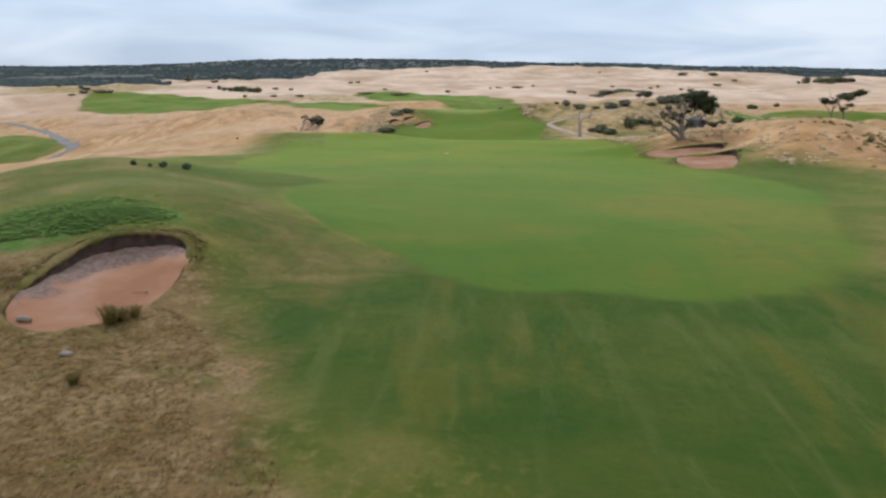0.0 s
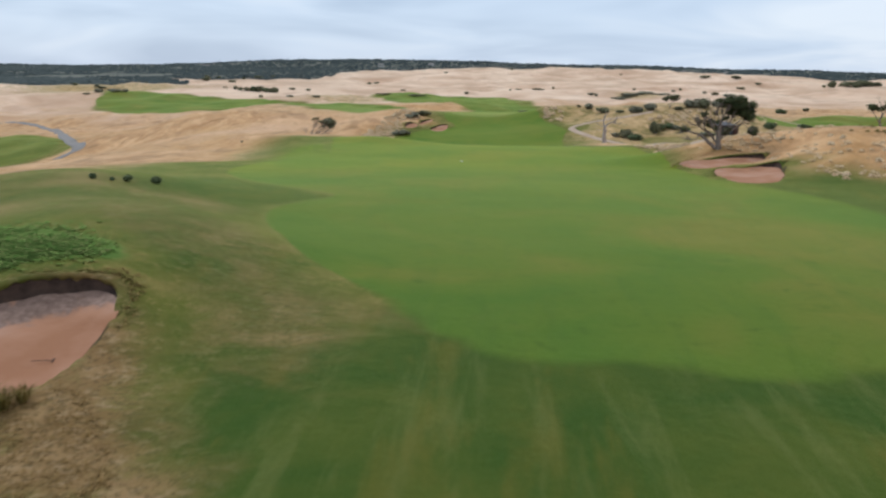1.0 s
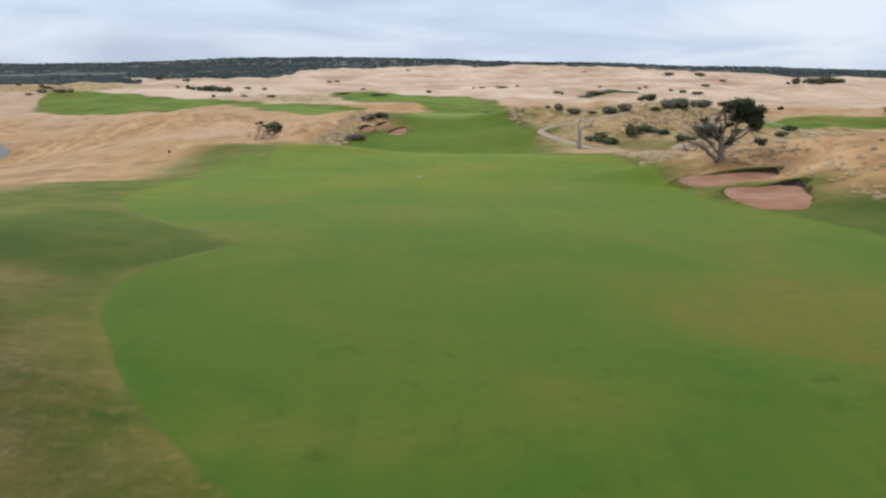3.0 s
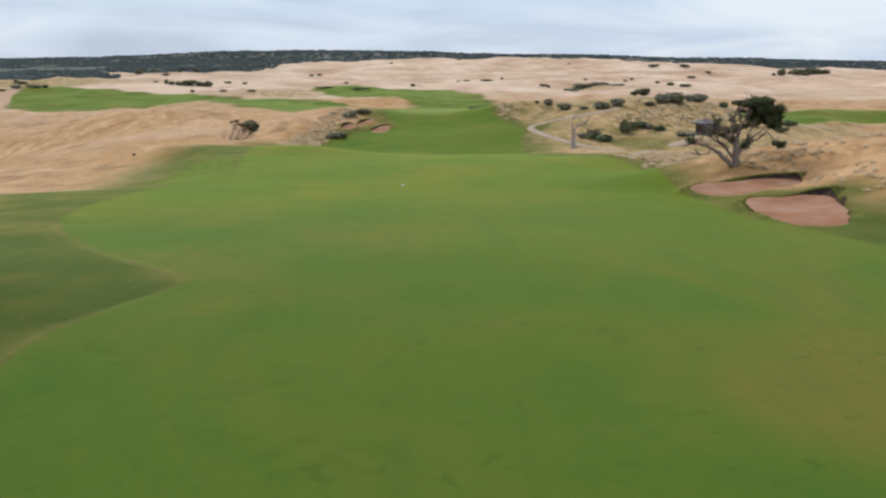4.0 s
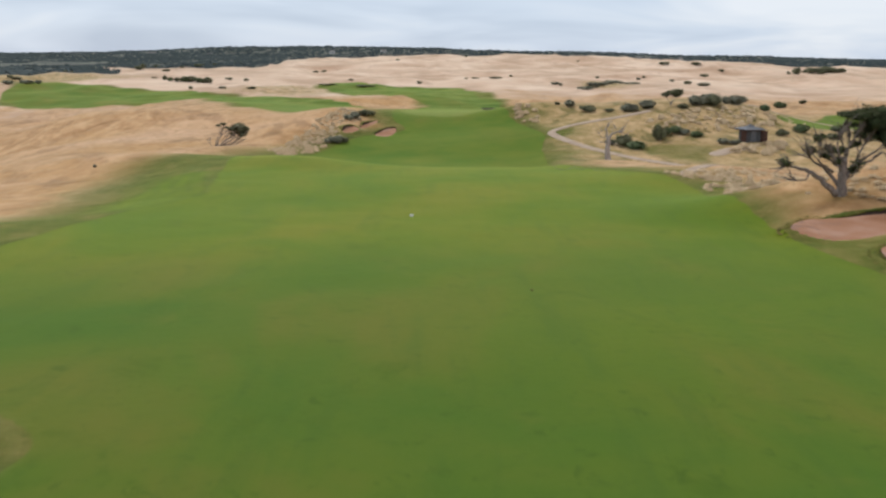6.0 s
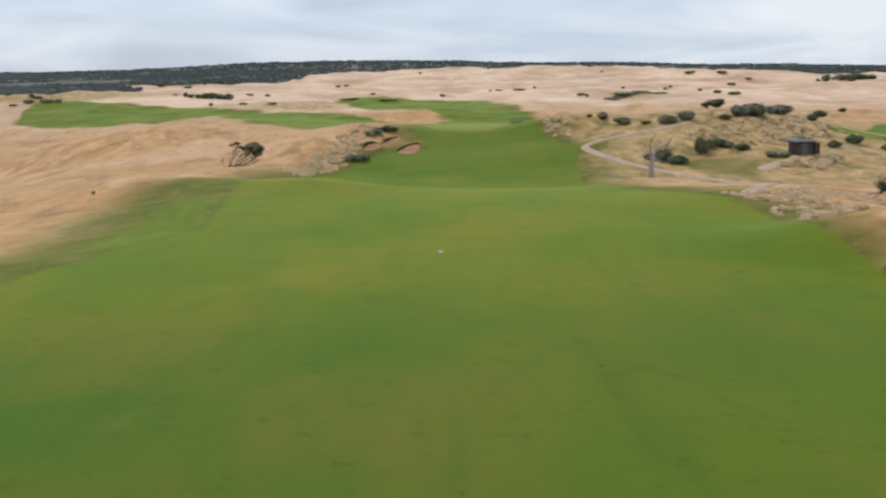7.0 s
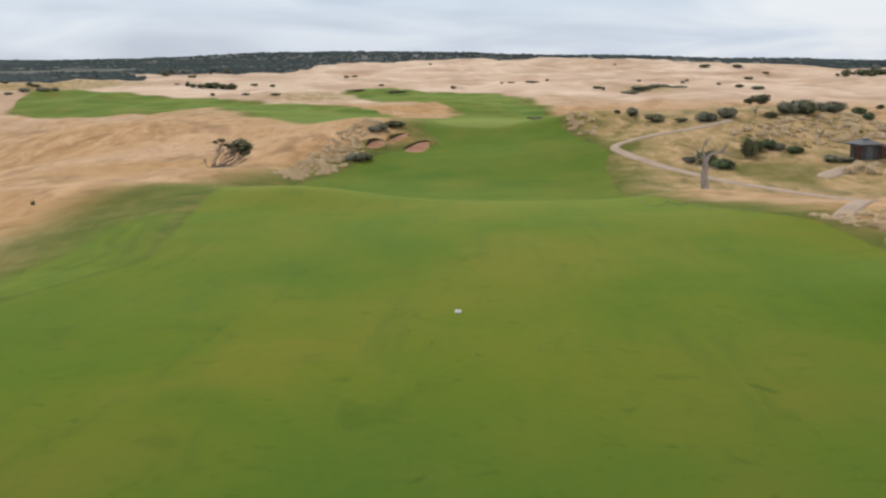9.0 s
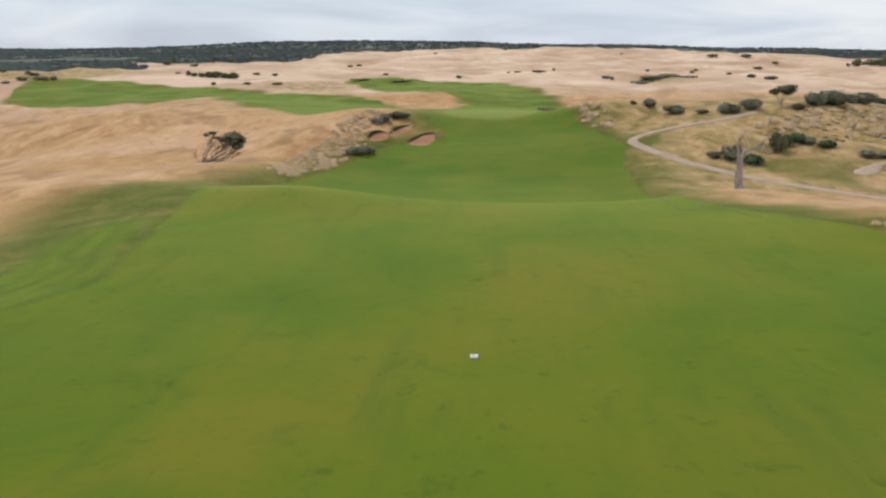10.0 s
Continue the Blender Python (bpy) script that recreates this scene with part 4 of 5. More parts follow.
# ---- shrubs ----
def shrub_shape(seed, lobes, leaves, size):
    """A shrub of unit half width and unit height: rounded uneven crown on short stems."""
    rng = np.random.default_rng(seed)
    made = []
    for k in range(lobes):
        a, r = rng.uniform(0, 6.283), 0.55 * rng.uniform(0.2, 1.0) * (k > 0)
        h = rng.uniform(0.38, 0.60)
        made.append(((r * math.cos(a), r * math.sin(a), h), (rng.uniform(0.38, 0.55), rng.uniform(0.38, 0.55), rng.uniform(0.30, 0.42))))
    stems = [branch([(0.05 * k, 0.03 * k, -0.1), (0.2 * math.cos(k * 2.2), 0.2 * math.sin(k * 2.2), 0.2), (0.4 * math.cos(k * 2.2), 0.4 * math.sin(k * 2.2), 0.5)], 0.05, 0.02, rng, 5, 2, 0.01) for k in range(3)]
    return foliage(made, leaves, size, rng, 0.74, (0.72, 1.12)), stems


def shrub_kind(seed, mat, lobes=7, leaves=2200, size=0.06):
    crown, stems = shrub_shape(seed, lobes, leaves, size)
    return face_up(mesh_of("foliage", *crown, mat), (0, 0, 0.25)), [mesh_of("stem", *s, GREYWOOD) for s in stems]


SHRUBS = {
    "dark": [shrub_kind(71, SHRUB), shrub_kind(72, SHRUB, 9), shrub_kind(73, SHRUB, 5)],
    "sage": [shrub_kind(74, SAGE, 8), shrub_kind(75, SAGE, 6), shrub_kind(76, SAGE, 10)],
    "green": [shrub_kind(77, GREEN_SHRUB, 8), shrub_kind(78, GREEN_SHRUB, 6), shrub_kind(79, GREEN_SHRUB, 10)],
}
SHRUB_LABEL = {"dark": "dark green rounded shrub", "sage": "grey-green rounded coastal shrub", "green": "low mid-green leafy shrub"}
shrub_count = 0


def shrub(x, y, half, high, kind, where, group):
    """One shrub on the ground."""
    global shrub_count
    shrub_count += 1
    crown, stems = SHRUBS[kind][shrub_count % 3]
    root = thing("shrub", on_ground(x, y, 0.05 * high), SHRUB_LABEL[kind] + " " + where, "shrub", group)
    root.rotation_euler = (0, 0, shrub_count * 1.7)
    root.scale = (half * 1.22, half * 0.98, high * 1.02)
    new("foliage", crown).parent = root
    for s in stems:
        new("stem", s).parent = root


for row in ((22.6, 210.3, 1.4, 1.1, "sage"), (20.6, 212.0, 0.55, 0.6, "dark"), (25.1, 204.9, 1.6, 1.1, "dark"), (28.2, 202.7, 1.1, 0.5, "dark"), (30.6, 200.1, 1.2, 1.5, "sage"), (31.9, 199.9, 0.6, 1.0, "sage"), (33.8, 201.1, 1.5, 1.4, "sage"),
            (39.1, 199.2, 1.05, 0.8, "dark"), (41.8, 200.1, 1.4, 1.6, "sage"), (44.2, 199.8, 1.45, 1.8, "dark"), (44.0, 202.0, 1.7, 1.7, "sage"), (46.9, 202.6, 1.0, 1.3, "sage"), (48.6, 202.4, 1.4, 1.6, "sage"), (52.3, 200.6, 1.0, 1.0, "green")):
    shrub(*row, "on top of the grassy knoll", "shrubs on the knoll")
for row in ((32.0, 181.8, 1.1, 2.3, "dark"), (34.8, 185.4, 1.2, 1.1, "green"), (36.1, 184.6, 1.0, 0.9, "sage"), (37.2, 182.7, 1.2, 0.9, "green"), (33.4, 184.4, 0.9, 1.2, "green"), (28.1, 177.4, 1.4, 1.1, "green"), (26.5, 179.9, 1.5, 1.6, "dark"), (24.9, 181.0, 0.8, 0.8, "sage")):
    shrub(*row, "beside the gravel path", "shrubs by the path")
for row in ((49.3, 183.2, 1.2, 1.0, "dark"), (53.7, 186.8, 1.6, 1.3, "green"), (39.6, 177.2, 1.3, 0.7, "sage"), (40.9, 176.2, 0.9, 0.6, "sage"), (57.0, 184.0, 1.3, 0.9, "dark"), (61.0, 192.0, 1.5, 1.0, "green")):
    shrub(*row, "near the small hut", "shrubs by the hut")
for row in ((-12.0, 209.9, 1.4, 1.2, "dark"), (-11.2, 211.2, 1.0, 0.9, "dark"), (-13.4, 207.2, 1.1, 1.0, "sage"), (-14.2, 205.6, 1.0, 0.9, "sage"), (-14.6, 190.0, 1.1, 1.1, "sage"), (-13.4, 191.0, 0.9, 0.8, "dark"), (-15.6, 189.4, 0.8, 0.7, "sage"), (9.6, 228.5, 1.8, 0.5, "dark")):
    shrub(*row, "on the tussock ridge by the green", "shrubs on the ridge")
for row in ((-139.3, 504.1, 1.3, 0.8, "dark"), (-130.3, 490.2, 1.3, 2.4, "dark"), (-127.0, 489.1, 1.8, 1.8, "green"), (-124.1, 490.0, 2.1, 2.1, "dark"), (-121.7, 492.8, 2.3, 2.7, "green"), (-118.7, 493.6, 2.4, 3.1, "dark"), (-114.7, 491.7, 2.4, 2.3, "green"), (-111.6, 490.2, 1.6, 2.6, "dark"), (-109.6, 489.4, 1.9, 3.0, "dark")):
    shrub(*row, "in a row on the far dunes", "hedge on the far dunes")
for row in ((-222.4, 509.2, 1.8, 1.5, "dark"), (-182.3, 446.5, 2.4, 1.8, "sage"), (-204.2, 502.6, 2.5, 1.3, "dark"), (-208.5, 505.0, 2.0, 1.3, "dark"), (-173.8, 444.0, 2.8, 1.7, "sage"), (-170.8, 448.7, 1.8, 1.5, "sage"), (-184.1, 436.6, 1.7, 0.9, "dark"), (-241.4, 651.5, 2.4, 1.7, "dark"), (-236.4, 649.3, 1.4, 1.4, "dark"),
            (-208.8, 697.0, 3.7, 2.9, "dark"), (-174.6, 643.0, 3.0, 1.7, "dark"), (-100.0, 314.5, 0.8, 1.1, "dark"), (-186.0, 470.0, 2.2, 1.4, "sage"), (-196.0, 478.0, 2.4, 1.5, "green")):
    shrub(*row, "on the dunes beyond the far fairway", "shrubs on the far dunes")
for row in ((-252.8, 840.5, 2.7, 4.1, "dark"), (-251.2, 870.5, 3.3, 2.4, "dark"), (-215.3, 821.8, 1.8, 2.2, "dark"), (-219.0, 888.3, 4.3, 2.9, "dark"), (-208.7, 899.3, 2.9, 2.0, "dark"), (-210.8, 1000.6, 5.5, 1.6, "dark"), (-107.3, 519.5, 2.1, 1.1, "dark"), (-98.2, 516.5, 1.6, 1.3, "dark"),
            (-87.8, 424.3, 1.6, 1.0, "sage"), (-73.2, 408.3, 2.0, 0.8, "dark"), (-103.4, 435.6, 0.9, 1.3, "dark"), (-98.7, 757.3, 2.4, 1.6, "dark"), (-104.2, 841.4, 2.3, 1.8, "dark"), (-50.1, 543.8, 1.9, 0.8, "dark"), (-48.1, 441.8, 4.5, 0.7, "dark"), (-33.5, 442.0, 5.0, 0.8, "dark")):
    shrub(*row, "low among dry dune grass", "shrubs on the far dunes")
for row in ((-53.5, 1012.0, 2.2, 1.7, "dark"), (18.8, 1311.5, 2.9, 2.9, "dark"), (-14.4, 534.2, 1.4, 1.4, "dark"), (9.7, 585.5, 0.9, 0.9, "dark"), (14.4, 585.4, 2.4, 0.9, "dark"), (28.3, 628.9, 4.3, 1.0, "dark"), (44.2, 752.2, 1.6, 1.6, "dark"), (47.5, 473.2, 1.9, 1.2, "sage"), (49.4, 467.9, 0.9, 1.4, "sage"),
            (88.7, 626.6, 1.3, 1.3, "dark"), (131.5, 705.1, 1.5, 1.5, "dark"), (111.9, 618.3, 1.3, 1.3, "sage"), (106.1, 473.8, 1.9, 1.6, "dark"), (106.4, 449.3, 2.7, 1.5, "sage"), (124.9, 588.7, 1.2, 1.5, "sage"), (83.0, 284.3, 1.8, 1.7, "green"), (98.2, 310.3, 1.2, 1.2, "dark")):
    shrub(*row, "alone on the pale dunes", "shrubs on the far dunes")
for row in ((57.2, 452.0, 4.2, 1.2, "sage"), (64.6, 464.0, 4.6, 1.5, "sage"), (75.3, 484.0, 5.0, 1.6, "sage"), (83.5, 492.0, 4.3, 1.0, "sage"), (70.0, 472.0, 4.5, 1.0, "sage"), (61.0, 458.0, 3.6, 0.9, "dark")):
    shrub(*row, "in a dune hollow", "shrubs in the hollow")
for row in ((203.6, 823.5, 4.0, 2.2, "dark"), (230.5, 874.2, 3.3, 1.9, "dark"), (274.0, 834.9, 1.8, 2.7, "dark"), (281.4, 837.5, 4.1, 5.9, "dark"), (306.6, 887.9, 2.4, 2.9, "dark"), (149.3, 1194.8, 2.0, 2.0, "dark"), (229.6, 1097.3, 6.1, 3.0, "dark"), (261.3, 1085.5, 7.2, 3.0, "dark"),
            (309.8, 855.5, 4.6, 3.7, "dark"), (304.7, 865.0, 7.5, 5.0, "dark"), (328.9, 898.5, 10.5, 6.0, "dark"), (345.0, 905.0, 8.0, 5.0, "dark")):
    shrub(*row, "on the dunes before the woods", "shrubs on the far dunes")
for row in ((-12.8, 55.2, 0.34, 0.40, "green"), (-13.8, 54.2, 0.30, 0.34, "green"), (-14.3, 53.6, 0.12, 0.2, "green"), (-15.2, 53.4, 0.24, 0.3, "green"), (38.6, 86.7, 0.4, 0.5, "dark"), (-30.4, 135.6, 0.18, 0.3, "sage")):
    shrub(*row, "in thin dry grass beside the fairway", "small shrubs by the fairway")


# ---- trees ----
def tree(name, place, label, category, limbs, pads, bark, leaf, trunk, seed, leaves=700, size=0.10, group="", turn=0.0, twiggy=6, girth=1.0):
    """A tapered trunk, crooked limbs and separate pads of foliage."""
    rng = np.random.default_rng(seed)
    root = thing(name, place, label, category, group, turn)
    path, thick, thin = trunk
    part("trunk", branch(path, thick, thin, rng, 10, 4, 0.02), bark, root, "", True)
    for path, thick in limbs:
        thick *= girth
        limb = part("limb", branch(path, thick, thick * 0.25, rng, 7, 4, 0.03), bark, root, "", True)
        end, before = Vector(path[-1]), Vector(path[-2])
        twigs = []
        for k in range(twiggy):
            out = (end - before).normalized() + Vector(rng.normal(0, 0.6, 3))
            mid = before.lerp(end, rng.uniform(0.2, 0.9))
            twigs.append(branch([mid, mid + out * 0.25, mid + out * rng.uniform(0.4, 0.8) + Vector((0, 0, 0.1))], thick * 0.35, thick * 0.10, rng, 5, 2, 0.02))
        for t in twigs:
            part("twig", t, bark, limb)
    for c, r in pads:
        thick_pad = max(r) > 0.47
        lobes = [(np.array(c) + rng.normal(0, 0.40, 3) * np.array(r) * (k > 0), np.array(r) * rng.uniform(0.6, 0.85)) for k in range(6)]
        n = int(leaves * (r[0] * r[1]) ** 0.75) + 120
        face_up(part("foliage", foliage(lobes, n if thick_pad else n // 2, size, rng, 0.66 if thick_pad else 0, (0.62, 1.10) if thick_pad else (0.2, 1.15)), leaf, root).data, np.array(c) - np.array((0, 0, r[2] * 1.2)))
    return root


cypress = tree("cypress_tree", on_ground(25.15, 101.6, 0.1), "wind-shaped dark cypress tree with pale bare limbs", "tree",
     [([(-0.25, 0, 0.1), (-0.9, 0.1, 0.8), (-1.55, 0.2, 1.25), (-2.0, 0.15, 1.6), (-2.9, 0.1, 1.78), (-3.5, 0.1, 2.0)], 0.21), ([(-1.9, 0.15, 1.5), (-2.3, -0.1, 1.08), (-2.7, -0.1, 0.98), (-3.1, -0.15, 1.1)], 0.07),
      ([(-0.15, 0.1, 0.7), (-0.6, 0.3, 1.35), (-1.15, 0.4, 1.85), (-1.7, 0.4, 2.15), (-2.1, 0.4, 2.7)], 0.13), ([(0.1, 0, 0.7), (0.4, 0.1, 1.5), (0.85, 0.2, 2.2), (1.2, 0.3, 3.0), (1.7, 0.3, 4.2)], 0.15),
      ([(0.0, 0, 2.2), (0.1, -0.2, 3.0), (0.5, -0.3, 3.8), (1.0, -0.2, 4.8)], 0.13), ([(0.6, 0.1, 1.9), (1.3, -0.1, 2.5), (2.0, -0.2, 3.1), (2.6, -0.1, 3.9)], 0.10),
      ([(1.0, 0.1, 2.05), (1.6, 0.3, 2.15), (2.1, 0.4, 2.5), (2.5, 0.4, 2.75), (2.9, 0.4, 2.3), (3.3, 0.4, 1.9)], 0.08), ([(1.9, 0.4, 2.4), (2.35, 0.3, 2.9), (2.55, 0.2, 3.3)], 0.05),
      ([(0, 0, 1.9), (-0.4, -0.2, 2.6), (-0.6, -0.3, 3.3), (-0.4, -0.3, 4.1)], 0.10), ([(0, 0.1, 1.7), (-0.7, 0.4, 2.3), (-1.2, 0.3, 2.9), (-1.5, 0.2, 3.5)], 0.09), ([(-0.5, 0.2, 1.5), (-1.1, 0.1, 1.9), (-1.7, -0.1, 2.4), (-2.1, -0.1, 2.9)], 0.08),
      ([(-0.2, 0, 2.2), (-0.8, -0.3, 2.6), (-1.1, -0.4, 3.2)], 0.07), ([(-0.9, 0.4, 1.8), (-1.4, 0.1, 2.1), (-1.5, -0.2, 2.8)], 0.06), ([(0.1, 0.0, 2.4), (0.4, 0.3, 3.2), (0.3, 0.4, 4.3)], 0.08), ([(0.1, 0.0, 2.6), (-0.1, 0.3, 3.3), (-0.1, 0.4, 4.2), (0.1, 0.3, 4.8)], 0.07),
      ([(0.1, 0.0, 1.5), (-0.5, -0.3, 2.0), (-0.9, -0.5, 2.7)], 0.07), ([(0.9, 0.2, 2.3), (0.8, 0.0, 3.1), (0.9, -0.1, 4.0)], 0.06), ([(0.3, 0, 1.2), (0.7, -0.2, 1.6), (0.95, -0.2, 2.1)], 0.06)],
     [((0.15, 0.1, 5.02), (0.62, 0.5, 0.17)), ((0.75, 0.1, 5.08), (0.80, 0.8, 0.30)), ((1.35, 0.0, 5.12), (0.85, 0.9, 0.42)), ((1.95, 0.1, 5.05), (0.90, 0.95, 0.52)), ((2.40, 0.0, 4.55), (0.80, 0.9, 0.66)), ((1.75, -0.2, 4.50), (0.75, 0.7, 0.45)), ((2.85, 0.1, 3.95), (0.62, 0.7, 0.62)),
      ((2.45, -0.1, 3.55), (0.50, 0.5, 0.36)), ((3.20, 0.1, 3.45), (0.40, 0.4, 0.30)), ((2.25, 0.3, 4.05), (0.62, 0.6, 0.42)), ((0.95, 0.2, 3.95), (0.42, 0.5, 0.40)), ((0.55, -0.1, 3.25), (0.30, 0.3, 0.22)), ((0.50, 0.2, 4.45), (0.40, 0.4, 0.18)),
      ((-1.40, 0.3, 3.60), (0.42, 0.35, 0.24)), ((-1.95, 0.2, 2.95), (0.36, 0.3, 0.20)), ((-0.75, 0.1, 2.85), (0.46, 0.4, 0.32)), ((-0.15, 0.3, 2.95), (0.40, 0.4, 0.26)), ((-1.25, -0.2, 2.55), (0.30, 0.3, 0.20)), ((-0.35, 0.0, 2.25), (0.30, 0.3, 0.18)), ((-0.45, 0.1, 3.75), (0.25, 0.25, 0.14)),
      ((-3.52, 0.1, 2.05), (0.46, 0.40, 0.24)), ((3.50, 0.4, 1.85), (0.48, 0.40, 0.20)), ((0.80, 0.1, 2.00), (0.40, 0.40, 0.42)), ((0.70, 0.2, 1.65), (0.30, 0.30, 0.22))],
     BARK, CYPRESS, ([(0.05, 0, -0.2), (0.04, 0, 0.25), (0.02, 0.02, 0.9), (0.0, 0.02, 1.6), (0.02, 0, 2.5)], 0.36, 0.20), 81, 1900, 0.075, "", 0.0, 18)
cypress.scale = (0.94, 0.94, 0.92)

for x, y, flip, seed in ((45.2, 115.0, 1, 82), (47.3, 117.0, -1, 83)):
    f = flip
    tree("umbrella_tree", on_ground(x, y, 0.1), "thin wind-bent tree with flat dark foliage pads behind a dune", "tree",
         [([(0, 0, 1.6), (0.4 * f, 0.1, 2.4), (1.0 * f, 0.1, 3.1), (1.7 * f, 0, 3.4)], 0.07), ([(0, 0, 1.4), (-0.5, 0.1, 2.2), (-0.9, 0, 2.9)], 0.06), ([(0, 0, 1.8), (0.2, -0.2, 2.6), (0.6, -0.3, 3.3)], 0.06), ([(0, 0, 1.0), (0.6, 0, 1.6), (1.2, 0, 1.9)], 0.04)],
         [((1.6, 0, 3.7), (0.9, 0.7, 0.45)), ((-0.8, 0, 3.0), (0.65, 0.5, 0.32)), ((0.2, 0, 3.0), (0.45, 0.4, 0.25)), ((1.3, 0, 2.1), (0.4, 0.35, 0.28))] if f > 0 else
         [((1.5, 0, 3.9), (0.85, 0.7, 0.42)), ((0.4, 0.1, 3.6), (0.7, 0.4, 0.18)), ((0.9, 0, 2.4), (0.42, 0.4, 0.3))],
         BARK, CYPRESS, ([(0, 0, -0.2), (0.05, 0, 0.8), (0, 0, 1.9)], 0.16, 0.09), seed, 1100, 0.085, "trees behind the dune")

tree("leaning_tree", on_ground(-29.0, 175.0, 0.1), "small leaning tree with bare grey limbs and dark tufts", "tree",
     [([(0.3, 0, 0.2), (1.2, 0.1, 0.9), (2.2, 0, 1.6), (3.2, 0, 2.4)], 0.09), ([(0.2, 0, 0.3), (0.5, 0.2, 1.2), (0.9, 0.1, 2.0), (1.2, 0.2, 2.9)], 0.07), ([(0.8, 0, 0.3), (1.9, 0, 0.9), (2.9, 0.2, 1.5), (3.6, 0.2, 2.2)], 0.08),
      ([(0.2, 0, 0.1), (0.1, 0.1, 0.9), (0.5, 0.1, 1.6), (0.9, 0.1, 2.5)], 0.06), ([(0.5, 0, 0.2), (1.6, -0.1, 0.3), (2.8, -0.1, 0.8), (3.6, 0, 1.5)], 0.08), ([(0, 0, 0.1), (-0.6, 0, 0.5), (-0.8, 0, 1.1)], 0.04),
      ([(1.4, 0, 0.9), (1.7, 0.2, 1.7), (2.2, 0.2, 2.4)], 0.05), ([(0.9, 0, 0.5), (1.1, 0.1, 1.3), (1.7, 0.1, 1.8)], 0.05),
      ([(0.6, 0, 0.3), (1.3, -0.2, 0.6), (2.0, -0.3, 1.2), (2.6, -0.2, 1.9)], 0.06), ([(1.0, 0, 0.4), (2.2, 0.2, 0.5), (3.1, 0.2, 1.1), (3.8, 0.1, 2.0)], 0.06), ([(0, 0, 0.2), (0.2, -0.2, 0.8), (0.7, -0.2, 1.4), (1.3, -0.1, 2.2)], 0.05), ([(1.9, 0, 1.2), (2.6, -0.1, 1.8), (3.2, 0, 2.6)], 0.05),
      ([(0.4, 0, 0.1), (1.6, 0.2, 0.25), (2.8, 0.3, 0.5), (3.9, 0.2, 1.2)], 0.06), ([(1.5, 0, 0.6), (2.4, -0.2, 1.3), (3.0, -0.2, 2.2)], 0.05), ([(0.3, 0, 0.2), (0.7, -0.2, 1.3), (1.6, -0.2, 2.2), (2.3, -0.1, 2.6)], 0.06), ([(2.2, 0, 0.6), (3.0, 0.1, 1.4), (3.4, 0.1, 2.2)], 0.05), ([(1.2, 0, 0.4), (2.3, -0.2, 0.7), (3.3, -0.3, 1.4)], 0.05)],
     [((3.1, 0, 2.95), (1.0, 0.8, 0.46)), ((3.9, 0, 2.55), (0.75, 0.6, 0.36)), ((2.5, 0, 2.6), (0.55, 0.5, 0.28)), ((3.5, 0.2, 2.3), (0.5, 0.45, 0.25)), ((1.2, 0.1, 3.2), (0.40, 0.3, 0.18)), ((0.5, 0.1, 3.0), (0.30, 0.25, 0.16)), ((1.75, 0, 2.75), (0.42, 0.4, 0.2)), ((3.9, 0, 1.9), (0.5, 0.45, 0.3)), ((2.9, 0.1, 2.1), (0.45, 0.4, 0.3)), ((2.3, 0.2, 1.9), (0.38, 0.3, 0.24))],
     GREYWOOD, SHRUB, ([(-0.1, 0, -0.2), (0.3, 0, 0.2), (1.0, 0, 0.5)], 0.20, 0.13), 84, 1200, 0.085, "", 0.0, 16, 1.15)

tree("wind_tree", on_ground(37.8, 201.6, 0.1), "small dome-shaped tree with pale bare stems on the knoll", "tree",
     [([(0, 0, 0.3), (-0.5, 0, 1.0), (-1.0, 0, 1.6)], 0.06), ([(0, 0, 0.4), (0.5, 0.1, 1.1), (1.1, 0.1, 1.6)], 0.06), ([(0, 0, 0.5), (0.1, 0, 1.2), (0.2, 0, 1.9)], 0.06)],
     [((0, 0, 2.1), (1.3, 1.0, 0.5)), ((0.9, 0.1, 1.8), (0.8, 0.7, 0.4)), ((-0.9, 0, 1.9), (0.7, 0.6, 0.35))],
     DEADWOOD, SHRUB, ([(0, 0, -0.2), (0, 0, 0.5)], 0.12, 0.09), 85, 1100, 0.085)

dead = tree("dead_tree", on_ground(19.5, 149.2, 0.05), "leafless silver-grey dead tree in dry grass", "tree",
     [([(0, 0, 2.5), (0.3, 0.1, 3.1), (1.0, 0.1, 3.5), (1.9, 0.1, 3.75)], 0.19), ([(0, 0, 2.4), (-0.2, 0, 3.2), (-0.25, 0.1, 4.0), (-0.1, 0.1, 4.4)], 0.17), ([(0.7, 0.1, 3.4), (0.9, 0, 3.9), (0.7, 0, 4.3)], 0.05),
      ([(0, 0, 2.3), (0.5, 0.1, 2.2), (1.0, 0.1, 1.9)], 0.05), ([(1.2, 0.1, 3.5), (1.9, 0.2, 3.3), (2.6, 0.2, 3.4)], 0.04), ([(0, 0, 2.8), (-0.6, 0, 3.3), (-0.9, 0, 3.8)], 0.05), ([(0.3, 0, 3.0), (0.5, 0.2, 3.4), (0.4, 0.2, 4.0)], 0.04), ([(0, 0, 2.7), (-0.7, 0.1, 2.9), (-1.3, 0, 3.4)], 0.06), ([(1.0, 0.1, 3.5), (1.4, 0, 3.9), (1.9, 0, 4.2)], 0.05), ([(0, 0, 2.0), (-0.5, 0, 2.3), (-0.9, 0, 2.2)], 0.05)],
     [], DEADWOOD, SHRUB, ([(0.10, 0, -0.2), (0.06, 0, 0.15), (-0.02, 0, 0.6), (-0.05, 0, 1.4), (0.02, 0, 2.2), (0, 0, 2.9)], 0.44, 0.24), 86)
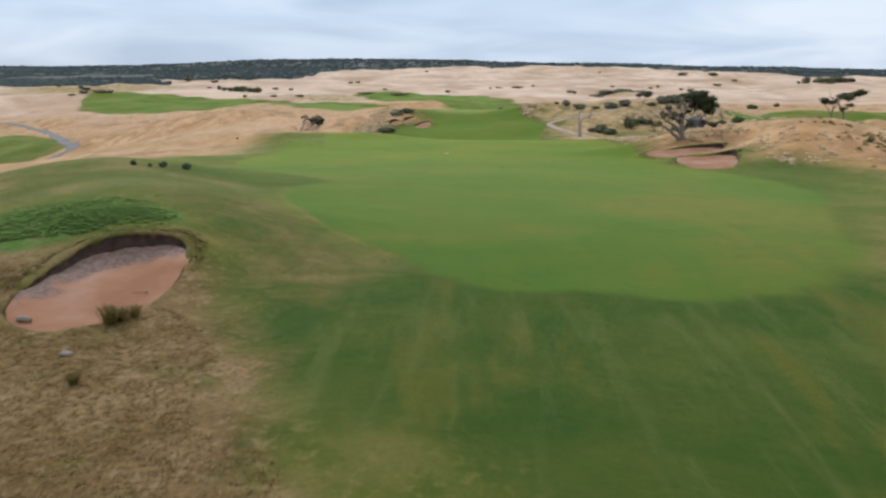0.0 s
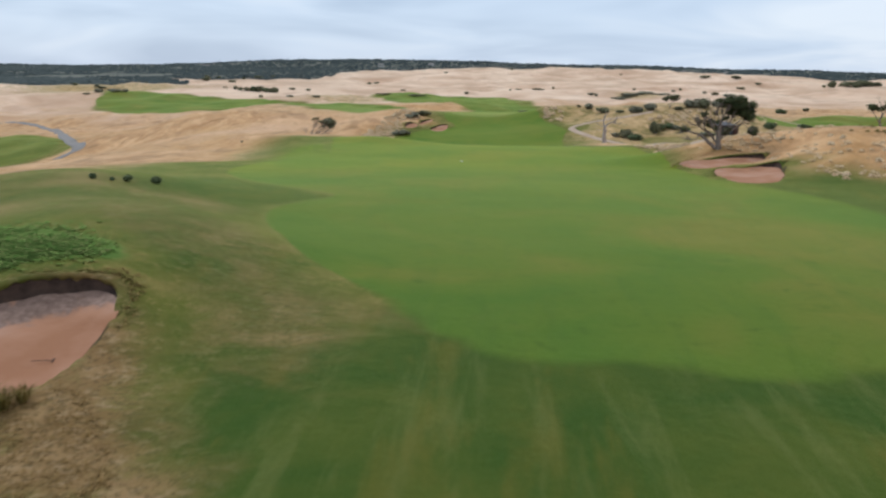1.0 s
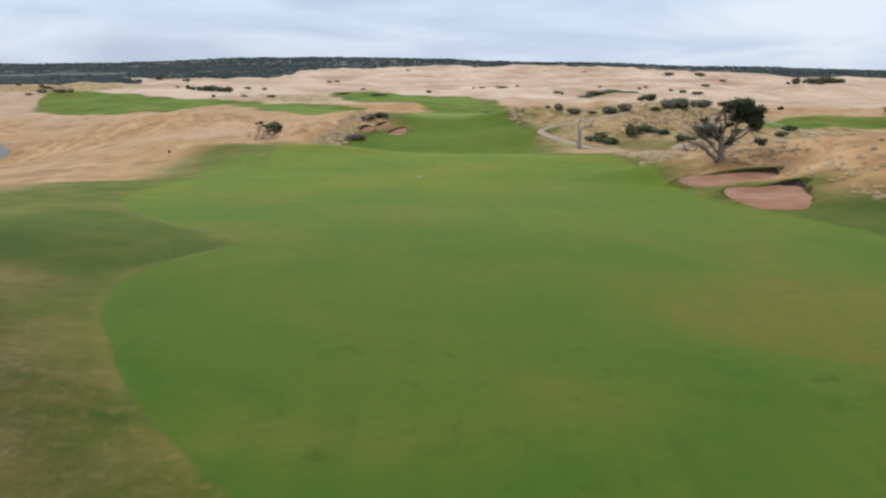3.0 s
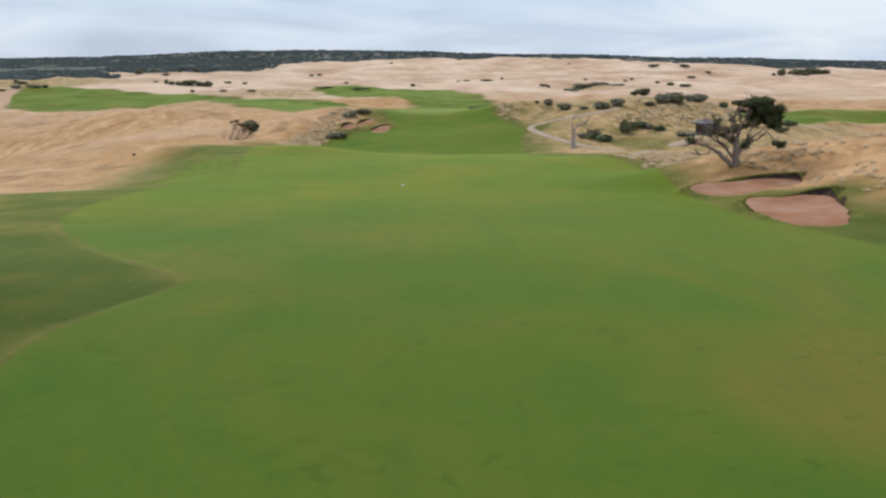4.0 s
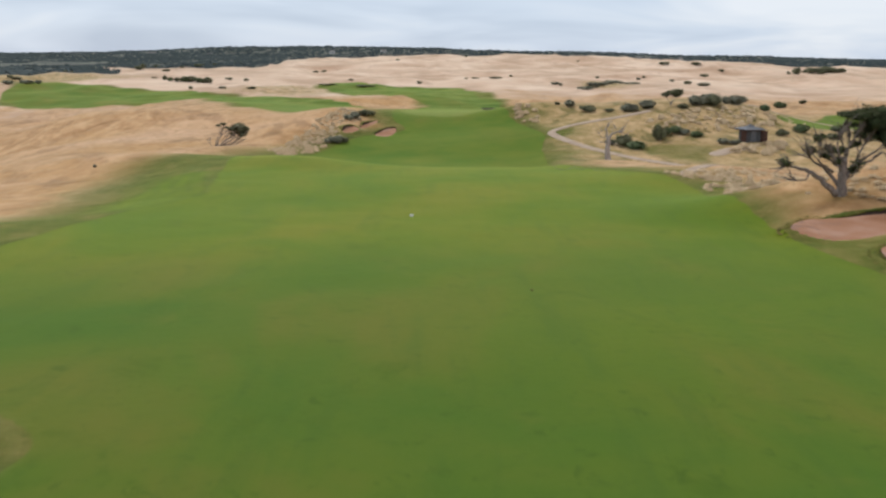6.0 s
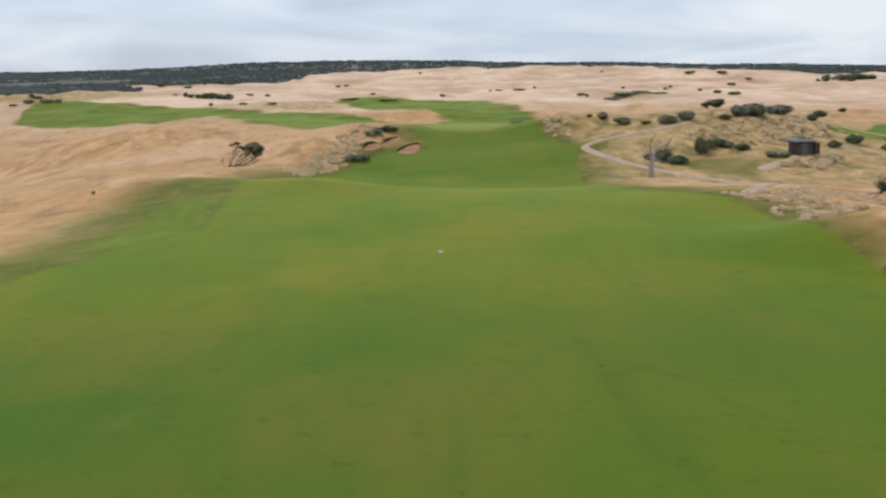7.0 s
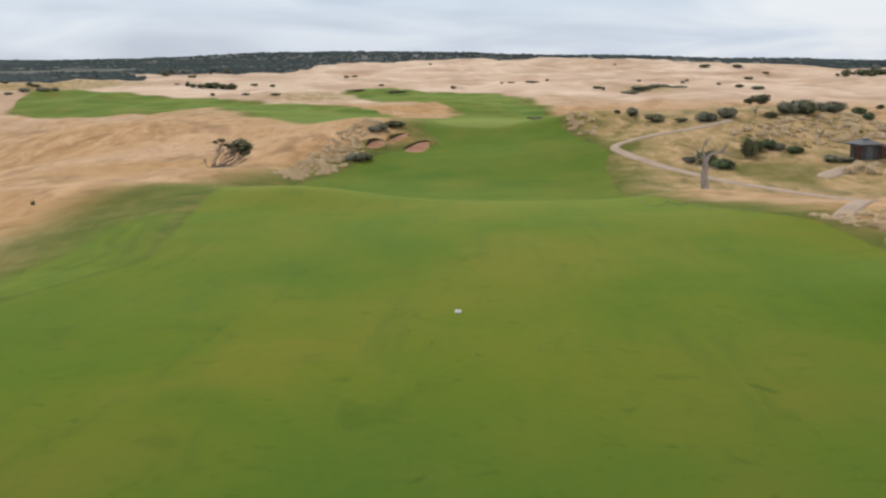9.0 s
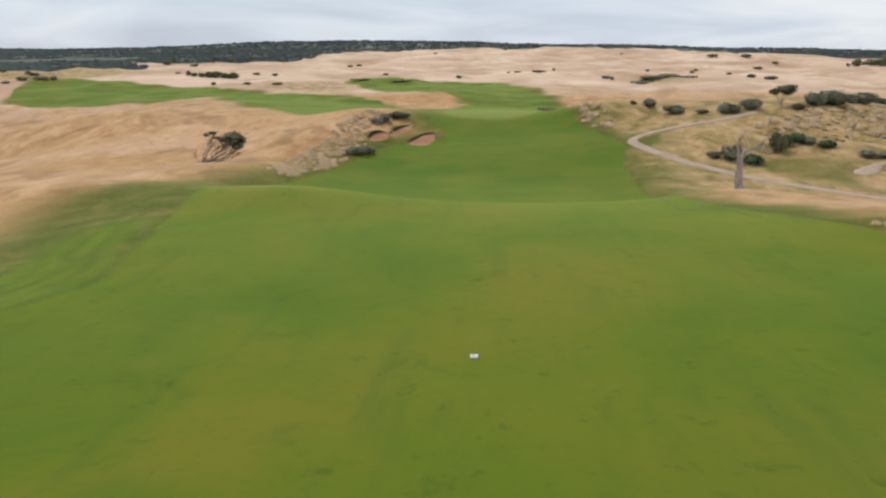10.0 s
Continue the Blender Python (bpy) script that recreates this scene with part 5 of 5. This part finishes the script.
dead.scale = (0.88, 0.88, 0.86)


# ---- hut, markers and small things ----
def block(x0, y0, z0, x1, y1, z1, bevel=0.0):
    bm = bmesh.new()
    bmesh.ops.create_cube(bm, size=1)
    bmesh.ops.transform(bm, matrix=Matrix.Translation(((x0 + x1) / 2, (y0 + y1) / 2, (z0 + z1) / 2)) @ Matrix.Diagonal((x1 - x0, y1 - y0, z1 - z0, 1)), verts=bm.verts)
    if bevel:
        bmesh.ops.bevel(bm, geom=bm.edges[:], offset=bevel, segments=1, affect="EDGES")
    bm.verts.index_update()
    out = [tuple(v.co) for v in bm.verts], [tuple(v.index for v in f.verts) for f in bm.faces]
    bm.free()
    return out


def hip_roof(half, low, high, top, thick):
    v = [(-half, -half, low), (half, -half, low), (half, half, low), (-half, half, low), (-top, -top, high), (top, -top, high), (top, top, high), (-top, top, high)]
    v += [(-half, -half, low - thick), (half, -half, low - thick), (half, half, low - thick), (-half, half, low - thick)]
    return v, [(0, 1, 5, 4), (1, 2, 6, 5), (2, 3, 7, 6), (3, 0, 4, 7), (4, 5, 6, 7), (8, 9, 1, 0), (9, 10, 2, 1), (10, 11, 3, 2), (11, 8, 0, 3), (11, 10, 9, 8)]


hut = thing("hut", on_ground(43.2, 177.4, 0.15), "small dark timber hut with a grey pyramid roof", "hut", "", 12, 0.84)
part("wall", block(-1.3, -1.2, 0, 1.3, 1.2, 1.95, 0.02), SLATE_WALL, hut, "dark grey panelled wall")
for x in (-1.33, 1.33):
    part("corner_post", block(x - 0.08, -1.3, 0, x + 0.08, -1.14, 2.0, 0.01), TIMBER, hut)
for side in (-1, 1):
    screen = part("screen", block(side * 1.85 - 0.42, -1.5, 0.2, side * 1.85 + 0.42, -1.42, 1.85, 0.01), TIMBER, hut, "red-brown slatted timber screen")
    for k in range(6):
        part("slat", block(side * 1.85 - 0.42, -1.53, 0.28 + k * 0.26, side * 1.85 + 0.42, -1.505, 0.46 + k * 0.26), TIMBER, screen)
    for k in (-0.42, 0.42):
        part("post", block(side * 1.85 + k - 0.05, -1.44, 0, side * 1.85 + k + 0.05, -1.34, 1.98, 0.01), TIMBER, screen)
part("door", block(-0.45, -1.235, 0.05, 0.45, -1.205, 1.85, 0.005), ROOFING, hut, "plain grey door")
part("fascia", block(-1.72, -1.72, 1.92, 1.72, 1.72, 2.02, 0.01), TIMBER, hut)
roof = part("roof", hip_roof(1.85, 2.12, 2.62, 0.35, 0.09), ROOFING, hut, "low grey metal pyramid roof")
part("roof_cap", hip_roof(0.46, 2.70, 2.84, 0.10, 0.06), ROOFING, roof)

marker = thing("yardage_marker", on_ground(0.54, 104.4), "white fairway distance plate set in the turf", "marker")
part("plate", block(-0.115, -0.13, 0.0, 0.115, 0.13, 0.08, 0.012), WHITE, marker)
for k, w in ((0.03, 0.07), (-0.03, 0.06)):
    part("lettering", block(-w, k - 0.012, 0.0795, w, k + 0.012, 0.083), SLATE_WALL, marker, "grey worn lettering bar")
plate2 = thing("sprinkler_lid", on_ground(6.1, 83.0), "pale round sprinkler lid in the turf", "sprinkler")
part("lid", tube([(0, 0, -0.03), (0, 0, 0.02), (0, 0, 0.03)], [0.075, 0.075, 0.06], 14), TURF_LIP, plate2)

post = thing("marker_post", on_ground(22.2, 118.0), "short pale yellow marker post at the fairway's edge", "post")
part("shaft", tube([(0, 0, -0.1), (0, 0, 0.40), (0, 0, 0.44)], [0.06, 0.06, 0.04], 10), TUSSOCK, post)

rake = thing("rake", (-7.0, 31.3, float(sand("near", np.array([-7.0]), np.array([31.3]))[0]) + 0.04), "dark wooden bunker rake lying on the sand", "rake", "", 12, 0.62)
part("handle", tube([(-0.5, 0, 0.02), (0.35, 0, 0.03)], [0.016, 0.016], 7), TIMBER, rake)
head = part("head", block(0.33, -0.22, 0.0, 0.38, 0.22, 0.05, 0.008), TIMBER, rake)
for k in range(6):
    part("tine", block(0.345, -0.19 + k * 0.072, -0.05, 0.36, -0.175 + k * 0.072, 0.0), TIMBER, head)

for x, y, r, seed in ((-9.8, 28.9, 0.24, 91), (-6.9, 25.3, 0.20, 92), (-10.6, 28.7, 0.14, 93)):
    rng = np.random.default_rng(seed)
    tagged(part("stone", lump((0, 0, 0), (r, r * 0.7, r * 0.5), rng, 0.15), STONE), "rough grey limestone by the bunker", "stone", "stones by the bunker").location = on_ground(x, y, -0.02) if seed != 91 else (x, y, float(sand("near", np.array([x]), np.array([y]))[0]) + 0.05)

for name, line in (("rope", [(14.0, 152.0), (13.1, 141.9), (12.9, 138.2), (13.1, 136.9), (13.8, 136.9), (14.8, 140.2), (14.9, 138.2), (15.4, 137.5), (16.2, 139.0), (16.1, 136.0), (16.2, 134.0), (16.8, 133.2)]),):
    p = bend(np.column_stack([np.array(line), np.zeros(len(line))]), 8, 0.0, np.random.default_rng(96))
    pts = [(x, y, on_ground(x, y)[2] + 0.05) for x, y, _ in p]
    tagged(part(name, tube(pts, [0.015] * len(pts), 6), STONE), "thin pale guide rope lying along the turf's edge", "rope")


# ---- tussocks ----
def tussock_mesh(seed):
    rng = np.random.default_rng(seed)
    blades = mop(260, 0.66, 0.62, 0.018, rng, 0.25)
    return face_up(mesh_of("tussock", *blades, TUSSOCK, True), (0, 0, -1.8))


TUFTS = [tussock_mesh(s) for s in range(101, 107)]


def tussocks(seed, count, inside, where, low, high):
    """Countable tussocks strewn inside a plan outline."""
    rng = np.random.default_rng(seed)
    line = outline(inside, 6)
    lo, hi = line.min(0), line.max(0)
    done = 0
    while done < count:
        p = rng.uniform(lo, hi)
        if outside(p[:1], p[1:], line)[0] > 0 or outside(p[:1], p[1:], FAIRWAY, 60)[0] < 0.6 or min(outside(p[:1], p[1:], b[0], 10)[0] for b in BUNKERS.values()) < 1.0:
            continue
        s = rng.uniform(low, high)
        ob = new("tussock", TUFTS[rng.integers(0, len(TUFTS))])
        ob.matrix_basis = Matrix.Translation(on_ground(p[0], p[1], 0.05)) @ Matrix.Rotation(rng.uniform(0, 6.28), 4, "Z") @ Matrix.Diagonal((s, s, s * rng.uniform(0.7, 1.0), 1))
        tagged(ob, "pale dry tussock of dune grass " + where, "grass tussock", "tussocks " + where)
        done += 1


tussocks(111, 170, [(-20.5, 168), (-18, 168), (-16, 184), (-14.2, 197), (-12.5, 209), (-15.8, 213), (-18.4, 205), (-20.4, 192), (-21.5, 180)], "on the ridge by the green", 0.35, 0.85)
tussocks(112, 70, [(31, 192), (41, 197), (51, 198), (52, 191), (42, 186), (36, 187)], "on the knoll", 0.5, 1.1)
tussocks(113, 18, [(11.5, 211), (13, 203), (16, 202), (17, 208), (14.5, 214)], "beside the path bend", 0.7, 1.2)
tussocks(114, 34, [(25, 106), (32, 104), (42, 98), (44, 86), (36, 78), (29.5, 82), (29, 93), (26.5, 100), (23.6, 103)], "on the dune above the bunkers", 0.28, 0.6)
tussocks(115, 64, [(22, 108), (25, 109), (27.5, 117), (26.5, 124), (24, 125), (22.6, 119)], "along the fairway's edge", 0.3, 0.72)
tussocks(116, 16, [(40, 171), (45, 170), (47.4, 175), (45, 175.2), (41, 174.2)], "before the hut", 0.8, 1.4)

rng = np.random.default_rng(117)
TUSSOCK_V = [mop(60, 0.75, 0.42, 0.024, rng, 0.25) for _ in range(6)]
TUSSOCK_KIND = [(np.array(v), [t for q in f for t in ((q[0], q[1], q[2]), (q[0], q[2], q[3]))]) for v, f in TUSSOCK_V]
ridge = outline([(-20.5, 168), (-18, 168), (-16, 184), (-14.2, 197), (-12.5, 209), (-15.8, 213), (-18.4, 205), (-20.4, 192), (-21.5, 180)], 6)
small_dune = outline([(25, 106), (32, 104), (44, 98), (48, 86), (38, 76), (29.5, 80), (29, 93), (26.5, 100), (23.6, 103)], 6)
p = np.column_stack([rng.uniform(-22, -9, 900), rng.uniform(170, 214, 900)])
p = p[(outside(p[:, 0], p[:, 1], ridge) < -0.3) & (outside(p[:, 0], p[:, 1], FAIRWAY) > 0.6) & (np.minimum(outside(p[:, 0], p[:, 1], BUNKERS["hill_left"][0], 10), outside(p[:, 0], p[:, 1], BUNKERS["hill_middle"][0], 10)) > 1.3)][:230]
q = np.column_stack([rng.uniform(22, 52, 9000), rng.uniform(74, 110, 9000)])
clear = np.minimum(outside(q[:, 0], q[:, 1], BUNKERS["back"][0], 10), outside(q[:, 0], q[:, 1], BUNKERS["front"][0], 10)) > 0.7
clump = grain(q[:, 0], q[:, 1], 5, 59) + 0.6 * grain(q[:, 0], q[:, 1], 1.7, 60)
on_dune = (outside(q[:, 0], q[:, 1], small_dune) < 0) & clear
knoll_line = outline([(27, 186), (33, 195), (41, 199), (53, 200), (56, 190), (44, 183), (36, 182)], 6)
k = np.column_stack([rng.uniform(25, 58, 3000), rng.uniform(180, 202, 3000)])
k = k[(outside(k[:, 0], k[:, 1], knoll_line) < 0) & (grain(k[:, 0], k[:, 1], 6, 62) > 0.0)][:420]
verge = np.column_stack([rng.uniform(20.5, 31, 2200), rng.uniform(100, 128, 2200)])
verge = verge[(outside(verge[:, 0], verge[:, 1], FAIRWAY, 60) > 0.8) & (grain(verge[:, 0], verge[:, 1], 4, 63) > 0.05)][:260]
scatter("dune_grass", np.vstack([p, q[on_dune & (clump > 0.3)][:170], k[:150], verge]), TUSSOCK_KIND, TUSSOCK, rng, "low straw-coloured dune grass between the tussocks", "grass", 0.22, 0.55)
olive = q[on_dune & (clump < -0.45) & (np.hypot(q[:, 0] - 25, q[:, 1] - 101) > 3) & (q[:, 1] < 104)][::4][:80]
scatter("olive_grass", np.vstack([olive, k[::4] + rng.normal(0, 1.2, k[::4].shape)]), TUSSOCK_KIND, THATCH, rng, "low olive-brown grass clumps on the dunes", "grass", 0.2, 0.48)


# ---- loose grass, woods and far houses ----
def strewn(rng, count, x0, x1, y0, y1, gap, keep=None):
    p = np.column_stack([rng.uniform(x0, x1, count), rng.uniform(y0, y1, count)])
    ok = outside(p[:, 0], p[:, 1], FAIRWAY, 60) > gap
    for line, *rest in BUNKERS.values():
        ok &= outside(p[:, 0], p[:, 1], line, 10) > 0.25
    if keep is not None:
        ok &= keep(p[:, 0], p[:, 1])
    return p[ok]


rng = np.random.default_rng(121)
scatter("rough_grass", strewn(rng, 34000, -24, 2, 11, 42, 2.0, lambda x, y: outside(x, y, THIN, 20) < -0.8 + 2.4 * grain(x, y, 3, 51)), [blades_of(rng, 6, 0.045, 0.17, 0.013, 0.9) for _ in range(12)], ROUGH, rng, "short dry rough grass by the bunker", "grass", 0.5, 1.3)
p = np.column_stack([rng.uniform(-19, -8, 14000), rng.uniform(35.5, 44.5, 14000)])
p = p[(outside(p[:, 0], p[:, 1], RUSHES) < -0.2 + rng.normal(0, 0.45, len(p)) + 0.9 * grain(p[:, 0], p[:, 1], 2, 54)) & (rng.uniform(0, 1, len(p)) < 0.62 + 0.4 * grain(p[:, 0], p[:, 1], 1.5, 57)) & (outside(p[:, 0], p[:, 1], BUNKERS["near"][0]) > 0.5)]
scatter("rushes", p, [blades_of(rng, 7, 0.06, 0.28, 0.020, 0.8) for _ in range(12)], RUSH, rng, "low lush green growth above the bunker", "plants", 0.5, 1.4)

rng = np.random.default_rng(151)
fringe = []
for name in ("near", "front", "back"):
    line = BUNKERS[name][0]
    c = line.mean(0)
    for k in range(300 if name == "near" else 130):
        i = int(rng.integers(0, len(line)))
        p = line[i] + (line[(i + 1) % len(line)] - line[i]) * rng.uniform()
        if (p[1] - c[1]) / (line[:, 1].max() - c[1]) - 0.35 * (p[0] - c[0]) / (line[:, 0].max() - c[0]) > 0.18:
            fringe.append(p + (p - c) / np.linalg.norm(p - c) * rng.uniform(0.12, 0.75))
scatter("lip_grass", fringe, [blades_of(rng, 9, 0.11, 0.24, 0.016, 0.9) for _ in range(10)], THATCH, rng, "ragged olive-brown grass along the bunkers' lips", "grass", 0.5, 1.15)

for x, y, s, seed in ((-6.75, 28.0, 0.95, 131), (-6.25, 28.7, 0.6, 132), (-5.8, 23.2, 0.5, 133), (-10.9, 28.4, 0.6, 134), (-10.7, 29.0, 0.45, 135), (-6.5, 28.3, 0.7, 136)):
    rng = np.random.default_rng(seed)
    ob = part("reed_tuft", tuft(150, 0.78, 0.62, 0.016, rng, 0.5), REED)
    ob.matrix_basis = Matrix.Translation(on_ground(x, y, 0.02)) @ Matrix.Scale(s, 4)
    tagged(ob, "upright green and brown reed tuft at the bunker's edge" if seed != 133 else "small green reed tuft in dry rough", "grass tuft", "reed tufts")

TREE_V, TREE_F = dome(np.random.default_rng(140), 1.0)
TREE_F = np.array(TREE_F)


def far_woods():
    """The wooded hills at the skyline: thousands of uneven crowns in one mesh."""
    rng = np.random.default_rng(141)
    n = 80000
    y = 560 * (4700 / 560) ** rng.uniform(0, 1, n)
    b = rng.uniform(-0.62, 0.62, n)
    x = b * y
    edge = 1500 - 660 * rise(-b, 0.10, 0.22) - 230 * rise(-b, 0.24, 0.46) - 330 * rise(b, 0.16, 0.34) + 130 * grain(x, y, 190, 36)
    gaps = grain(x, y, 260, 55) + 0.6 * grain(x, y, 90, 56)
    ok = (y > edge) & (gaps > -0.75 + 0.5 * rise(b, 0.05, 0.25) * (1 - rise(y, 1500, 2600)))
    x, y = x[ok], y[ok]
    n = len(x)
    r = np.maximum(2.2, y * 0.0020) * rng.uniform(0.6, 1.35, n)
    high = r * rng.uniform(0.35, 0.75, n)
    z = land(x.copy(), y.copy())
    v = TREE_V[None] * (1 + 0.14 * rng.normal(0, 1, (n, len(TREE_V), 1)).clip(-1.6, 1.6))
    v = v * np.stack([r, r, high], 1)[:, None] + np.stack([x, y, z], 1)[:, None]
    faces = (TREE_F[None] + (np.arange(n) * len(TREE_V))[:, None, None]).reshape(-1, 3)
    me = bpy.data.meshes.new("far_woods")
    me.vertices.add(n * len(TREE_V))
    me.vertices.foreach_set("co", v.astype(np.float32).ravel())
    me.loops.add(faces.size)
    me.loops.foreach_set("vertex_index", faces.astype(np.int32).ravel())
    me.polygons.add(len(faces))
    me.polygons.foreach_set("loop_start", np.arange(0, faces.size, 3, dtype=np.int32))
    me.polygons.foreach_set("use_smooth", np.ones(len(faces), bool))
    me.update(calc_edges=True)
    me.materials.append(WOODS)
    lean = v.reshape(-1, 3) - np.repeat(np.stack([x, y, z - high * 9.0], 1), len(TREE_V), 0)
    lean = lean / np.linalg.norm(lean, axis=1)[:, None]
    me.normals_split_custom_set_from_vertices(lean.astype(np.float32).tolist())
    return tagged(new("far_woods", me), "dark wooded hills along the skyline", "woods", kind="stuff")


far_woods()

for x, y, turn, wide_house in ((-905, 2950, 10, 26), (-820, 3300, -20, 18), (-250, 3500, 15, 20), (330, 3000, 5, 18), (470, 2500, -15, 16), (620, 2700, 30, 16), (-420, 3400, 0, 18)):
    house = thing("house", on_ground(x, y, -2.0), "pale far-off house among dark trees", "house", "houses on the hills", turn)
    w = wide_house / 2
    part("wall", block(-w, -5, -4, w, 5, 6), HOUSE_WALL, house)
    part("roof", ([(-w - 1, -6, 6), (w + 1, -6, 6), (w + 1, 6, 6), (-w - 1, 6, 6), (-w + 2, 0, 10), (w - 2, 0, 10)], [(0, 1, 5, 4), (2, 3, 4, 5), (1, 2, 5), (3, 0, 4), (3, 2, 1, 0)]), HOUSE_ROOF, house)
    for k in range(3):
        part("window", block(-w * 0.7 + k * w * 0.6, -5.1, 1.5, -w * 0.7 + k * w * 0.6 + 2.4, -5.02, 4), SLATE_WALL, house)
